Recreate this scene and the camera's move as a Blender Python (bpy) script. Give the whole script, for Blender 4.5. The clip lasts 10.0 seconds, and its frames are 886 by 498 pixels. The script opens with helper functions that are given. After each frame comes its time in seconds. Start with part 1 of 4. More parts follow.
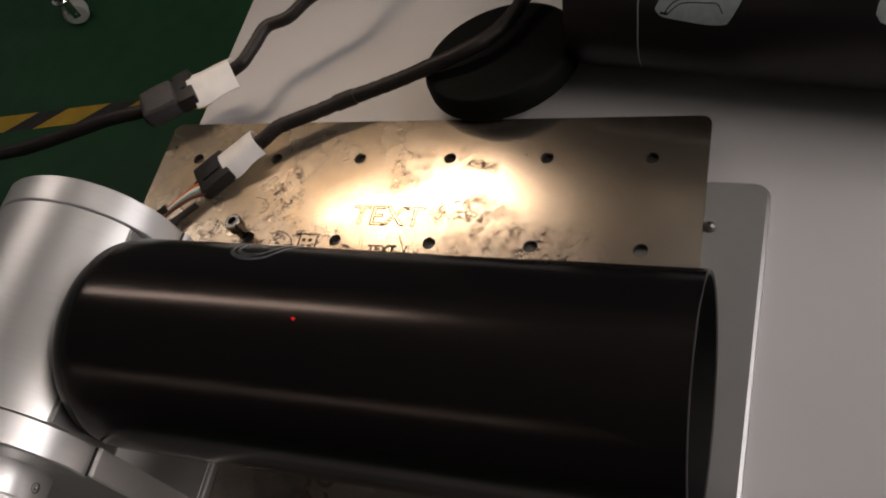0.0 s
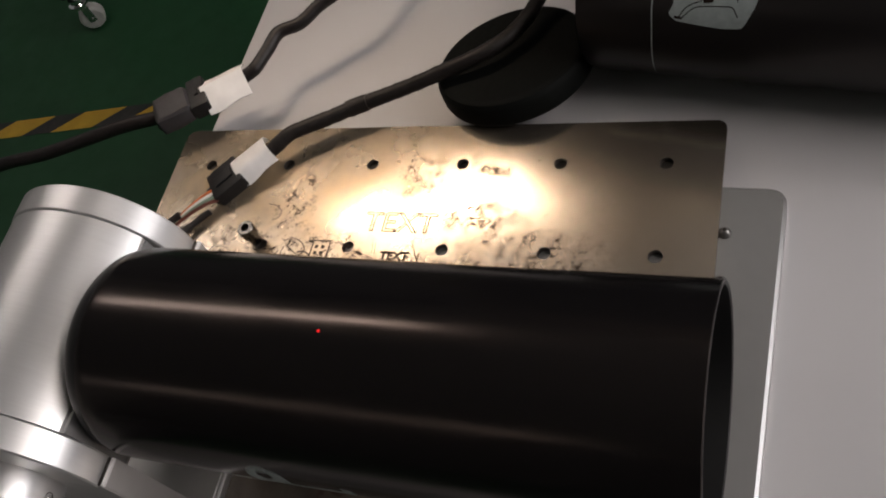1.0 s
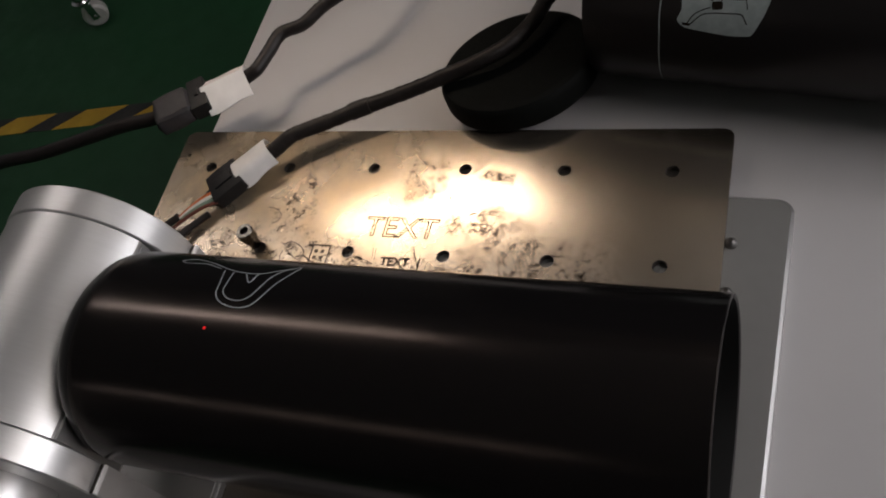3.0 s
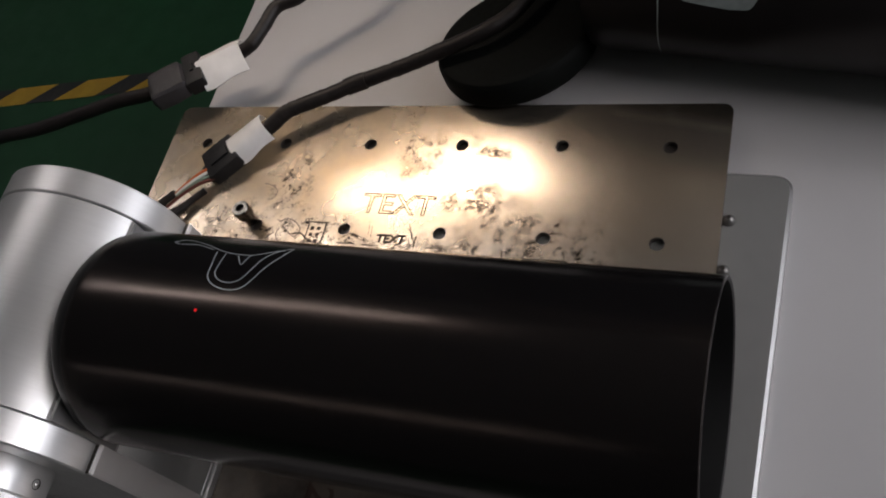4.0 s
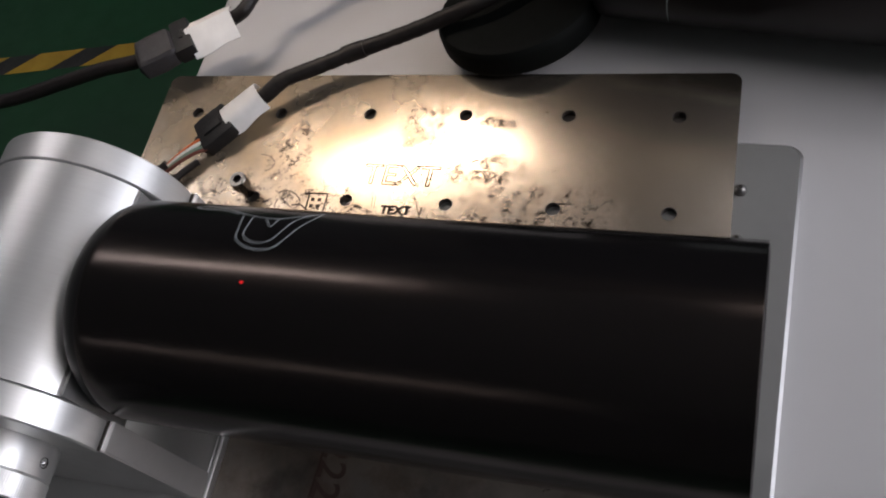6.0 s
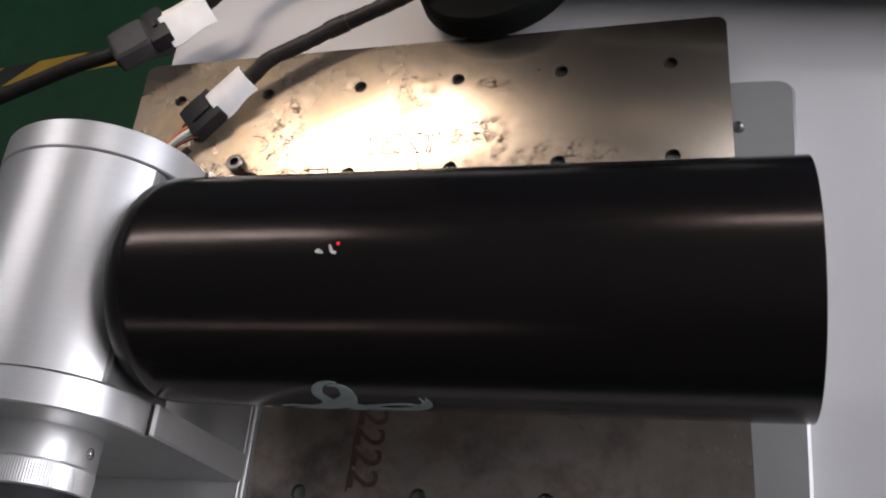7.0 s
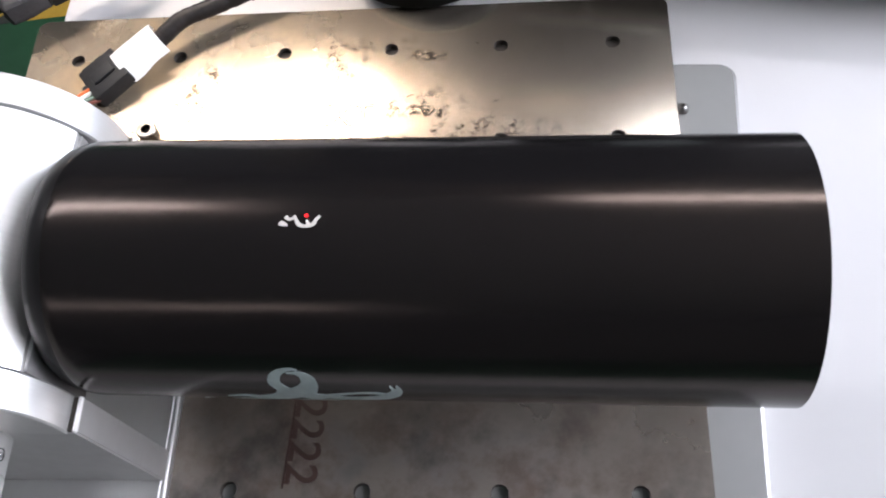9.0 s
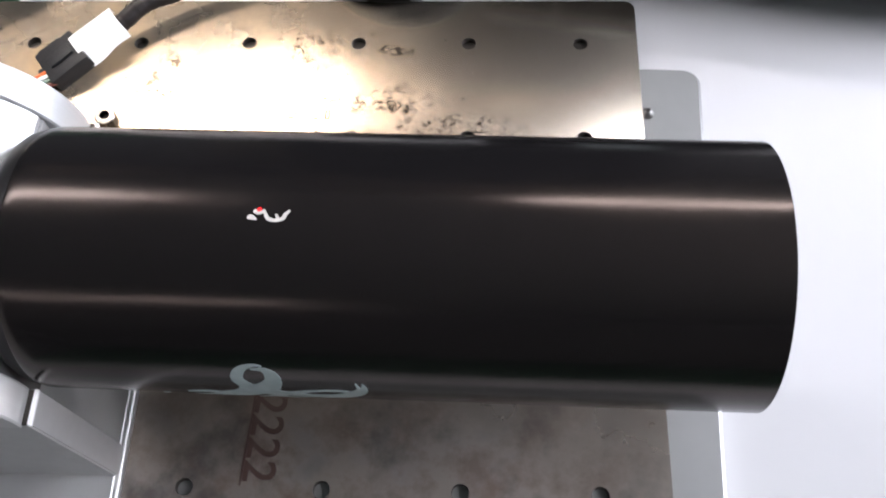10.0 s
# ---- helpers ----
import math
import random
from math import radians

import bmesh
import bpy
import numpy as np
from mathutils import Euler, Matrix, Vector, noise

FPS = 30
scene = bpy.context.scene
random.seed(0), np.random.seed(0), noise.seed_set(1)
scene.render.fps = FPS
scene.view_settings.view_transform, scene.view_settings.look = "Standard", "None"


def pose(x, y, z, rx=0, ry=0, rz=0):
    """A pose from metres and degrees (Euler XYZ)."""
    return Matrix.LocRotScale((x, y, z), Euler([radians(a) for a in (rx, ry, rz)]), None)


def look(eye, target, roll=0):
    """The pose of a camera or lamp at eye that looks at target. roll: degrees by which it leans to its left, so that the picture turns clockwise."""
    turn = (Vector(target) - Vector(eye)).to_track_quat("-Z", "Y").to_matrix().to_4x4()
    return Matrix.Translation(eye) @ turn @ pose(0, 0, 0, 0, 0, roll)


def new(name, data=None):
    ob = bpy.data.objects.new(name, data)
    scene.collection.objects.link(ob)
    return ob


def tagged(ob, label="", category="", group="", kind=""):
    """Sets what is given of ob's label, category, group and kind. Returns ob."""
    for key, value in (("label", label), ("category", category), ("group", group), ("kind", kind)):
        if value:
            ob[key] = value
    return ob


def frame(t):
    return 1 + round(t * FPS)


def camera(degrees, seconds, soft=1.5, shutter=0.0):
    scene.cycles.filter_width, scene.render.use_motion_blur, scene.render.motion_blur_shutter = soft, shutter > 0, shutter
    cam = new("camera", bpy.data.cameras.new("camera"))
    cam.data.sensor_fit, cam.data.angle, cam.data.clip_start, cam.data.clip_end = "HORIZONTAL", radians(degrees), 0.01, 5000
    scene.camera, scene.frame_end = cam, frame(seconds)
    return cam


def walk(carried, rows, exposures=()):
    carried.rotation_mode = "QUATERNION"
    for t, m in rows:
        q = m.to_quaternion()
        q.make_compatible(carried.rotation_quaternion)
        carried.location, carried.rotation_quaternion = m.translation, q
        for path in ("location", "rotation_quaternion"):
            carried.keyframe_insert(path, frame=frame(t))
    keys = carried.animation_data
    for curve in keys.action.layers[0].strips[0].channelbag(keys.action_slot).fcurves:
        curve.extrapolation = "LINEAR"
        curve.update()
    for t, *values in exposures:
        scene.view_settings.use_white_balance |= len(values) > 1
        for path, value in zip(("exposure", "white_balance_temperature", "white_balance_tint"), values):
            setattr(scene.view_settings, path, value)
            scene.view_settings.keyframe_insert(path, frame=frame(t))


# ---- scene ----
cam = camera(51.16, 10.0, soft=1.9, shutter=0.5)
walk(cam, [
    (0, pose(0.3125, -0.2595, 0.3529, 32.56, 16.71, 12.56)),
    (0.5, pose(0.3135, -0.2575, 0.3521, 31.96, 17.59, 12.57)),
    (1, pose(0.3130, -0.2554, 0.3523, 32.67, 17.65, 12.95)),
    (1.5, pose(0.3139, -0.2520, 0.3526, 32.98, 17.78, 13.36)),
    (2, pose(0.3124, -0.2487, 0.3538, 32.89, 17.61, 13.54)),
    (2.5, pose(0.3097, -0.2520, 0.3500, 33.43, 17.21, 13.60)),
    (4, pose(0.3132, -0.2451, 0.3476, 31.03, 17.64, 13.69)),
    (4.5, pose(0.3148, -0.2427, 0.3465, 30.30, 17.87, 13.75)),
    (5, pose(0.3156, -0.2400, 0.3463, 29.60, 17.96, 13.77)),
    (5.5, pose(0.3071, -0.2417, 0.3470, 29.33, 17.05, 13.31)),
    (5.7, pose(0.2995, -0.2453, 0.3473, 29.57, 16.11, 12.99)),
    (6.8, pose(0.2594, -0.2658, 0.3491, 27.84, 14.17, 6.73)),
    (7, pose(0.2536, -0.2712, 0.3518, 27.39, 13.82, 5.12)),
    (7.5, pose(0.2348, -0.2805, 0.3559, 27.82, 11.16, 2.37)),
    (8, pose(0.2223, -0.2777, 0.3455, 27.95, 9.07, 1.64)),
    (8.4, pose(0.2190, -0.2722, 0.3396, 26.31, 8.01, 1.54)),
    (8.5, pose(0.2174, -0.2716, 0.3388, 26.19, 7.62, 1.52)),
    (9, pose(0.2140, -0.2669, 0.3368, 26.11, 5.49, 1.70)),
    (9.5, pose(0.2121, -0.2645, 0.3367, 26.53, 3.30, 2.33)),
    (10, pose(0.2065, -0.2656, 0.3360, 25.84, 1.84, 1.60)),
], exposures=[(0.0, -0.18, 7100, 19), (1.0, 0.10, 6850, 18), (2.0, -0.40, 7000, 17), (2.5, -0.38, 6850, 17), (5.7, 0.0, 6250, 17),
              (6.8, 0.40, 6200, 18), (8.0, 1.25, 6050, 17), (9.0, 1.70, 5950, 16), (10.0, 1.77, 5950, 16)])

# ------------------------------------------------------------------ light
DESK_Z = -0.013
FLOOR_Z = -0.78
CEIL_Z = 1.9
world = bpy.data.worlds.new("world")
scene.world = world
world.use_nodes = True
world.node_tree.nodes["Background"].inputs[0].default_value = (0.6, 0.62, 0.65, 1)
world.node_tree.nodes["Background"].inputs[1].default_value = 0.02


def lamp(name, kind, m, energy, color, **options):
    data = bpy.data.lights.new(name, kind)
    data.energy, data.color = energy, color
    if kind == "AREA":
        data.shape, data.size, data.size_y = "RECTANGLE", options["size"], options["size_y"]
    else:
        data.shadow_soft_size = options["soft"]
    if kind == "SPOT":
        data.spot_size, data.spot_blend = radians(options["cone"]), options["blend"]
    ob = new(name, data)
    ob.matrix_world = m
    return ob


# x, y, length, width
# the square fourth one is added, for the ring highlights and as desk fill
CEILING_LIGHTS = [(-1.26, 0.86, 1.20, 0.14), (0.73, 1.05, 0.78, 0.14), (-1.83, -2.95, 2.4, 0.07), (2.35, -0.25, 0.9, 0.9)]
CEILING_POWER = [5.4, 2.6, 0.38, 15.5]
for (lx, ly, length, width), power in zip(CEILING_LIGHTS, CEILING_POWER):
    lamp("ceiling_lamp", "AREA", pose(lx, ly, CEIL_Z - 0.075), power, (1.0, 0.97, 0.93), size=length, size_y=width)
# strong light from the east; the window it comes through is unseen and added
lamp("window_light", "AREA", pose(2.98, 0.35, 1.15, 0, 90, 0), 34, (0.94, 0.97, 1.0), size=1.0, size_y=1.7)
WORK_LAMP = (-0.020, 0.186, 0.329)
work = lamp("work_lamp", "AREA", look(WORK_LAMP, (0.045, 0.030, 0)), 0.078, (1.0, 0.84, 0.655), size=0.165, size_y=0.045)
work.data.spread = radians(60)
small = lamp("small_lamp", "AREA", look((0.229, 0.145, 0.257), (0.232, -0.03, 0)), 0.00002, (1.0, 0.87, 0.66), size=0.016, size_y=0.016)
small.data.spread = radians(40)


# ------------------------------------------------------------------ materials
def mat(name, color, rough=0.5, metal=0.0, spec=0.5, tint=None):
    m = bpy.data.materials.new(name)
    m.use_nodes = True
    b = m.node_tree.nodes["Principled BSDF"]
    b.inputs["Base Color"].default_value = (*color, 1)
    b.inputs["Roughness"].default_value = rough
    b.inputs["Metallic"].default_value = metal
    b.inputs["Specular IOR Level"].default_value = spec
    if tint:
        b.inputs["Specular Tint"].default_value = (*tint, 1)
    return m


def node(m, kind, **values):
    n = m.node_tree.nodes.new(kind)
    for key, value in values.items():
        n.inputs[key].default_value = value
    return n


def link(m, a, out, b, into):
    m.node_tree.links.new(a.outputs[out], b.inputs[into])


def bsdf(m):
    return m.node_tree.nodes["Principled BSDF"]


def coords(m, stretch=(1, 1, 1), turn=0.0):
    tc = node(m, "ShaderNodeTexCoord")
    mp = node(m, "ShaderNodeMapping")
    mp.inputs["Scale"].default_value = stretch
    mp.inputs["Rotation"].default_value = (0, 0, turn)
    link(m, tc, "Object", mp, "Vector")
    return mp


def noise_tex(m, at, scale, detail=4.0, rough=0.55):
    n = node(m, "ShaderNodeTexNoise", Scale=scale, Detail=detail, Roughness=rough)
    link(m, at, "Vector", n, "Vector")
    return n


def ramp(m, source, out, stops):
    r = node(m, "ShaderNodeValToRGB")
    els = r.color_ramp.elements
    while len(els) < len(stops):
        els.new(0.5)
    for e, (pos, col) in zip(els, stops):
        e.position, e.color = pos, (*col, 1) if len(col) == 3 else col
    link(m, source, out, r, "Fac")
    return r


def bump(m, source, out, strength, distance):
    b = node(m, "ShaderNodeBump", Strength=strength, Distance=distance)
    link(m, source, out, b, "Height")
    link(m, b, "Normal", bsdf(m), "Normal")
    return b


def mottled(name, dark, light, scale, rough=(0.4, 0.6), metal=0.0, spec=0.5, grain=0.0, stretch=(1, 1, 1), grain_scale=900, grain_depth=0.0002):
    """Two-scale variation of colour and gloss."""
    m = mat(name, light, rough[0], metal, spec)
    at = coords(m, stretch)
    big = noise_tex(m, at, scale, 5)
    c = ramp(m, big, "Fac", [(0.3, dark), (0.7, light)])
    link(m, c, "Color", bsdf(m), "Base Color")
    fine = noise_tex(m, at, scale * 7, 3)
    r = ramp(m, fine, "Fac", [(0.3, (rough[0],) * 3), (0.7, (rough[1],) * 3)])
    link(m, r, "Color", bsdf(m), "Roughness")
    if grain:
        g = noise_tex(m, at, grain_scale, 2)
        bump(m, g, "Fac", grain, grain_depth)
    return m


def mix(m, fac, fac_out, a, b, a_out="Color", b_out="Color"):
    n = m.node_tree.nodes.new("ShaderNodeMix")
    n.data_type = "RGBA"
    m.node_tree.links.new(fac.outputs[fac_out], n.inputs[0])
    for source, out, slot in ((a, a_out, 6), (b, b_out, 7)):
        if isinstance(source, tuple):
            n.inputs[slot].default_value = (*source, 1)
        else:
            m.node_tree.links.new(source.outputs[out], n.inputs[slot])
    return n


def plate_material():
    """Ground steel plate: smooth sheen, a brown smoke film and fine burnt specks from engraving."""
    m = mat("worn_steel", (0.5, 0.47, 0.42), 0.25, 0.95)
    at = coords(m)
    cloud = noise_tex(m, at, 16, 4, 0.55)
    base = ramp(m, cloud, "Fac", [(0.3, (0.39, 0.345, 0.290)), (0.7, (0.51, 0.455, 0.390))])
    tc = node(m, "ShaderNodeTexCoord")
    warp = noise_tex(m, at, 70, 4, 0.65)
    wv = node(m, "ShaderNodeVectorMath")
    wv.operation = "MULTIPLY_ADD"
    link(m, warp, "Color", wv, 0)
    wv.inputs[1].default_value = (0.022, 0.022, 0)
    link(m, tc, "Object", wv, 2)
    total = None
    for cx, cy, rx, ry in SOOT:
        mp = node(m, "ShaderNodeMapping")
        mp.vector_type = "TEXTURE"
        mp.inputs["Location"].default_value = (cx + 0.011, cy + 0.011, 0)
        mp.inputs["Scale"].default_value = (rx, ry, 1)
        link(m, wv, "Vector", mp, "Vector")
        g = node(m, "ShaderNodeTexGradient")
        g.gradient_type = "SPHERICAL"
        link(m, mp, "Vector", g, "Vector")
        if total is None:
            total = (g, "Fac")
        else:
            a = node(m, "ShaderNodeMath")
            a.operation = "MAXIMUM"
            m.node_tree.links.new(total[0].outputs[total[1]], a.inputs[0])
            m.node_tree.links.new(g.outputs["Fac"], a.inputs[1])
            total = (a, "Value")
    where = ramp(m, *total, [(0.0, (0, 0, 0)), (0.5, (1, 1, 1))])

    def times(a, a_out, b, b_out):
        k = node(m, "ShaderNodeMath")
        k.operation = "MULTIPLY"
        link(m, a, a_out, k, 0)
        link(m, b, b_out, k, 1)
        return k

    patch = noise_tex(m, at, 130, 6, 0.7)
    film = ramp(m, noise_tex(m, at, 48, 6, 0.68), "Fac", [(0.39, (0.0,) * 3), (0.68, (0.62,) * 3)])
    clot = ramp(m, patch, "Fac", [(0.47, (0, 0, 0)), (0.58, (1, 1, 1))])
    # thin veins: fine noise near its middle value
    vein = ramp(m, noise_tex(m, at, 190, 5, 0.7), "Fac", [(0.445, (0, 0, 0)), (0.485, (1, 1, 1)), (0.515, (1, 1, 1)), (0.555, (0, 0, 0))])
    specks = ramp(m, noise_tex(m, at, 430, 4, 0.6), "Fac", [(0.52, (0, 0, 0)), (0.60, (1, 1, 1))])
    # the smoke film lies wide round the worked area
    zone_map = node(m, "ShaderNodeMapping")
    zone_map.vector_type = "TEXTURE"
    zone_map.inputs["Location"].default_value = (0.070, -0.012, 0)
    zone_map.inputs["Scale"].default_value = (0.170, 0.125, 1)
    link(m, wv, "Vector", zone_map, "Vector")
    zone_g = node(m, "ShaderNodeTexGradient")
    zone_g.gradient_type = "SPHERICAL"
    link(m, zone_map, "Vector", zone_g, "Vector")
    zone = ramp(m, zone_g, "Fac", [(0.0, (0, 0, 0)), (0.7, (1, 1, 1))])
    zone.color_ramp.interpolation = "EASE"
    smoke = times(zone, "Color", ramp(m, noise_tex(m, at, 34, 4, 0.55), "Fac", [(0.34, (0.25,) * 3), (0.66, (0.90,) * 3)]), "Color")
    haze = times(where, "Color", film, "Color")
    dots = times(times(where, "Color", clot, "Color"), "Value", specks, "Color")
    lines = times(times(where, "Color", vein, "Color"), "Value", clot, "Color")
    # dull grime along the near edge
    near_map = node(m, "ShaderNodeMapping")
    near_map.vector_type = "TEXTURE"
    near_map.inputs["Location"].default_value = (0.15, -0.235, 0)
    near_map.inputs["Scale"].default_value = (0.30, 0.150, 1)
    link(m, wv, "Vector", near_map, "Vector")
    near_g = node(m, "ShaderNodeTexGradient")
    near_g.gradient_type = "SPHERICAL"
    link(m, near_map, "Vector", near_g, "Vector")
    near = ramp(m, near_g, "Fac", [(0.0, (0, 0, 0)), (0.8, (1, 1, 1))])
    near.color_ramp.interpolation = "EASE"
    grime = times(near, "Color", ramp(m, noise_tex(m, at, 30, 5, 0.55), "Fac", [(0.30, (0.45,) * 3), (0.70, (0.9,) * 3)]), "Color")
    rust = times(near, "Color", ramp(m, noise_tex(m, at, 60, 6, 0.65), "Fac", [(0.46, (0,) * 3), (0.66, (0.75,) * 3)]), "Color")
    bare = times(near, "Color", ramp(m, noise_tex(m, coords(m, (1, 1, 1), 0.7), 48, 5, 0.6), "Fac", [(0.52, (0,) * 3), (0.68, (0.7,) * 3)]), "Color")
    col = mix(m, smoke, "Value", base, (0.41, 0.30, 0.18))
    col = mix(m, grime, "Value", col, (0.13, 0.108, 0.10), a_out="Result")
    col = mix(m, bare, "Value", col, (0.24, 0.225, 0.215), a_out="Result")
    col = mix(m, rust, "Value", col, (0.125, 0.080, 0.060), a_out="Result")
    smudge = times(near, "Color", ramp(m, noise_tex(m, coords(m, (1, 1, 1), 1.9), 34, 5, 0.6), "Fac", [(0.50, (0,) * 3), (0.66, (0.75,) * 3)]), "Color")
    col = mix(m, smudge, "Value", col, (0.070, 0.064, 0.062), a_out="Result")
    col = mix(m, haze, "Value", col, (0.085, 0.050, 0.024), a_out="Result")
    col = mix(m, dots, "Value", col, (0.040, 0.027, 0.017), a_out="Result")
    col = mix(m, lines, "Value", col, (0.030, 0.020, 0.012), a_out="Result")
    m.node_tree.links.new(col.outputs["Result"], bsdf(m).inputs["Base Color"])
    rcol = mix(m, haze, "Value", (0.182, 0.182, 0.182), (0.38, 0.38, 0.38))
    m.node_tree.links.new(rcol.outputs["Result"], bsdf(m).inputs["Roughness"])
    dull = mix(m, smoke, "Value", (0.97, 0.97, 0.97), (0.50, 0.50, 0.50))
    dull = mix(m, haze, "Value", dull, (0.6, 0.6, 0.6), a_out="Result")
    dull = mix(m, grime, "Value", dull, (0.15, 0.15, 0.15), a_out="Result")
    m.node_tree.links.new(dull.outputs["Result"], bsdf(m).inputs["Metallic"])
    # ground along y: the gloss widens across the grain
    across = node(m, "ShaderNodeCombineXYZ", X=1.0)
    link(m, across, "Vector", bsdf(m), "Tangent")
    bsdf(m).inputs["Anisotropic"].default_value = 0.74
    bump(m, noise_tex(m, coords(m, (1, 0.06, 1)), 420, 4, 0.6), "Fac", 0.10, 0.0002)
    return m


SOOT = [(0.055, -0.060, 0.045, 0.016), (0.135, -0.062, 0.03, 0.010), (0.215, -0.060, 0.022, 0.014), (0.168, -0.033, 0.026, 0.013), (0.062, -0.026, 0.014, 0.034), (0.070, -0.054, 0.05, 0.016), (0.130, -0.006, 0.014, 0.017), (0.168, -0.005, 0.009, 0.006),
        (0.190, -0.052, 0.046, 0.018), (0.160, -0.064, 0.08, 0.014), (0.036, -0.052, 0.030, 0.020), (0.11, -0.060, 0.05, 0.010),
        (0.157, 0.002, 0.007, 0.006)]

STEEL = plate_material()
ALU = mottled("brushed_aluminium", (0.575, 0.57, 0.56), (0.605, 0.60, 0.59), 60, (0.36, 0.41), 0.75, stretch=(1, 22, 1))
ALU_DARK = mottled("cast_aluminium", (0.50, 0.495, 0.49), (0.57, 0.565, 0.56), 30, (0.38, 0.48), 0.75, grain=0.08)
ALU_SHEET = mottled("matt_aluminium_sheet", (0.20, 0.20, 0.196), (0.24, 0.24, 0.236), 12, (0.5, 0.6), 0.4)
# the body's aluminium made darker, as the shade on its flat face
FACE_SHADE = mottled("shaded_face_aluminium", (0.30, 0.30, 0.30), (0.38, 0.38, 0.38), 60, (0.4, 0.5), 0.7)
# near white: the glint along the milled chamfers is put into the colour
ALU_GLINT = mat("milled_glint", (0.93, 0.92, 0.91), 0.38, 0.2)
# the base plate's lit bevel, painted lighter than its sheet
SHEET_GLINT = mat("sheet_edge_glint", (0.55, 0.545, 0.54), 0.36, 1.0)
CHROME = mat("chrome", (0.8, 0.8, 0.8), 0.12, 1.0)
SCREW = mottled("screw_steel", (0.10, 0.092, 0.08), (0.20, 0.185, 0.165), 300, (0.15, 0.25), 1.0)
# dark paint that stands for the shade in holes, sockets and slits
RECESS_SHADE = mat("painted_recess_shade", (0.022, 0.017, 0.013), 0.7)
DOME = mottled("dull_screw_steel", (0.16, 0.155, 0.15), (0.24, 0.235, 0.225), 300, (0.38, 0.5), 0.9)


def coat_material(name, color, rough, tint, spec=0.42):
    m = mat(name, color, rough[0], 0.0, spec, tint)
    at = coords(m)
    fine = noise_tex(m, at, 120, 4)
    big = noise_tex(m, at, 18, 3)
    r = ramp(m, big, "Fac", [(0.3, (rough[0],) * 3), (0.7, (rough[1],) * 3)])
    link(m, r, "Color", bsdf(m), "Roughness")
    bump(m, fine, "Fac", 0.02, 0.0002)
    return m


TUMBLER_BLACK = coat_material("black_coating", (0.0068, 0.0063, 0.0067), (0.155, 0.225), (1.0, 0.76, 0.63), 0.41)
SPARE_BLACK = coat_material("matt_black_coating", (0.0120, 0.0112, 0.0116), (0.30, 0.36), (1, 0.88, 0.82), 0.34)
CAP_BLACK = coat_material("satin_black_base", (0.0065, 0.0062, 0.0065), (0.34, 0.40), (1, 0.92, 0.88), 0.25)
INNER_BLACK = mat("inner_black", (0.008, 0.008, 0.008), 0.6, spec=0.2)
RIM = mat("rim_metal", (0.022, 0.020, 0.020), 0.5, 0.6)
ENGRAVED = mottled("engraved_metal", (0.36, 0.42, 0.42), (0.46, 0.53, 0.52), 200, (0.45, 0.6), 0.35)
OUTLINE = mottled("engraved_outline", (0.30, 0.32, 0.33), (0.38, 0.41, 0.42), 200, (0.5, 0.6), 0.3)
BLACK_PLASTIC = mottled("black_plastic", (0.006, 0.006, 0.0065), (0.012, 0.012, 0.013), 90, (0.5, 0.62), spec=0.35, grain=0.1)
PUCK_BLACK = mottled("black_rubber", (0.0030, 0.0036, 0.0032), (0.0042, 0.0050, 0.0045), 50, (0.62, 0.72), spec=0.09, grain=0.1)
CABLE = mottled("cable_sleeve", (0.0075, 0.0062, 0.006), (0.016, 0.0125, 0.0115), 260, (0.42, 0.58), spec=0.3, grain=0.35, grain_scale=1400)
BOOT = mottled("heat_shrink", (0.020, 0.019, 0.021), (0.038, 0.036, 0.039), 120, (0.55, 0.7), grain=0.3)
LABEL = mottled("white_sleeve", (0.70, 0.69, 0.67), (0.80, 0.79, 0.77), 90, (0.5, 0.6), grain=0.15)
DESK_WHITE = mottled("white_laminate", (0.49, 0.485, 0.49), (0.55, 0.545, 0.55), 4, (0.32, 0.42), grain=0.03)
FLOOR_GREEN = mottled("green_floor_paint", (0.0030, 0.047, 0.014), (0.0045, 0.068, 0.020), 3.2, (0.45, 0.62), grain=0.05, grain_scale=120)
TAPE_YELLOW = mottled("yellow_tape", (0.42, 0.25, 0.02), (0.55, 0.34, 0.03), 20, (0.45, 0.6))
TAPE_BLACK = mottled("black_tape", (0.012, 0.012, 0.011), (0.03, 0.03, 0.028), 20, (0.45, 0.6))
BLOCKER_BROWN = mottled("brown_blocker_paint", (0.25, 0.205, 0.155), (0.31, 0.26, 0.20), 8, (0.45, 0.6), grain=0.08)
COLUMN_GREY = mottled("dark_machine_paint", (0.018, 0.018, 0.020), (0.028, 0.028, 0.030), 8, (0.4, 0.55), grain=0.1)
WALL_DARK = mottled("dark_wall_paint", (0.10, 0.10, 0.103), (0.13, 0.13, 0.133), 1.5, (0.7, 0.85))
WALL_PAINT = mottled("wall_paint", (0.42, 0.42, 0.42), (0.48, 0.48, 0.48), 1.5, (0.7, 0.85))
CEIL_PAINT = mottled("ceiling_paint", (0.36, 0.35, 0.335), (0.41, 0.40, 0.38), 1.5, (0.8, 0.9))
FIXTURE = mat("white_sheet_metal", (0.75, 0.75, 0.75), 0.4)
INK = mat("engraved_soot", (0.024, 0.018, 0.014), 0.9, spec=0.05)
INK_LIGHT = mat("engraved_trace", (0.020, 0.014, 0.010), 0.9, spec=0.05)
MARKER = mat("marker_ink", (0.048, 0.024, 0.018), 0.6)
WHEEL = mottled("white_nylon", (0.55, 0.54, 0.50), (0.66, 0.65, 0.61), 60, (0.4, 0.5))
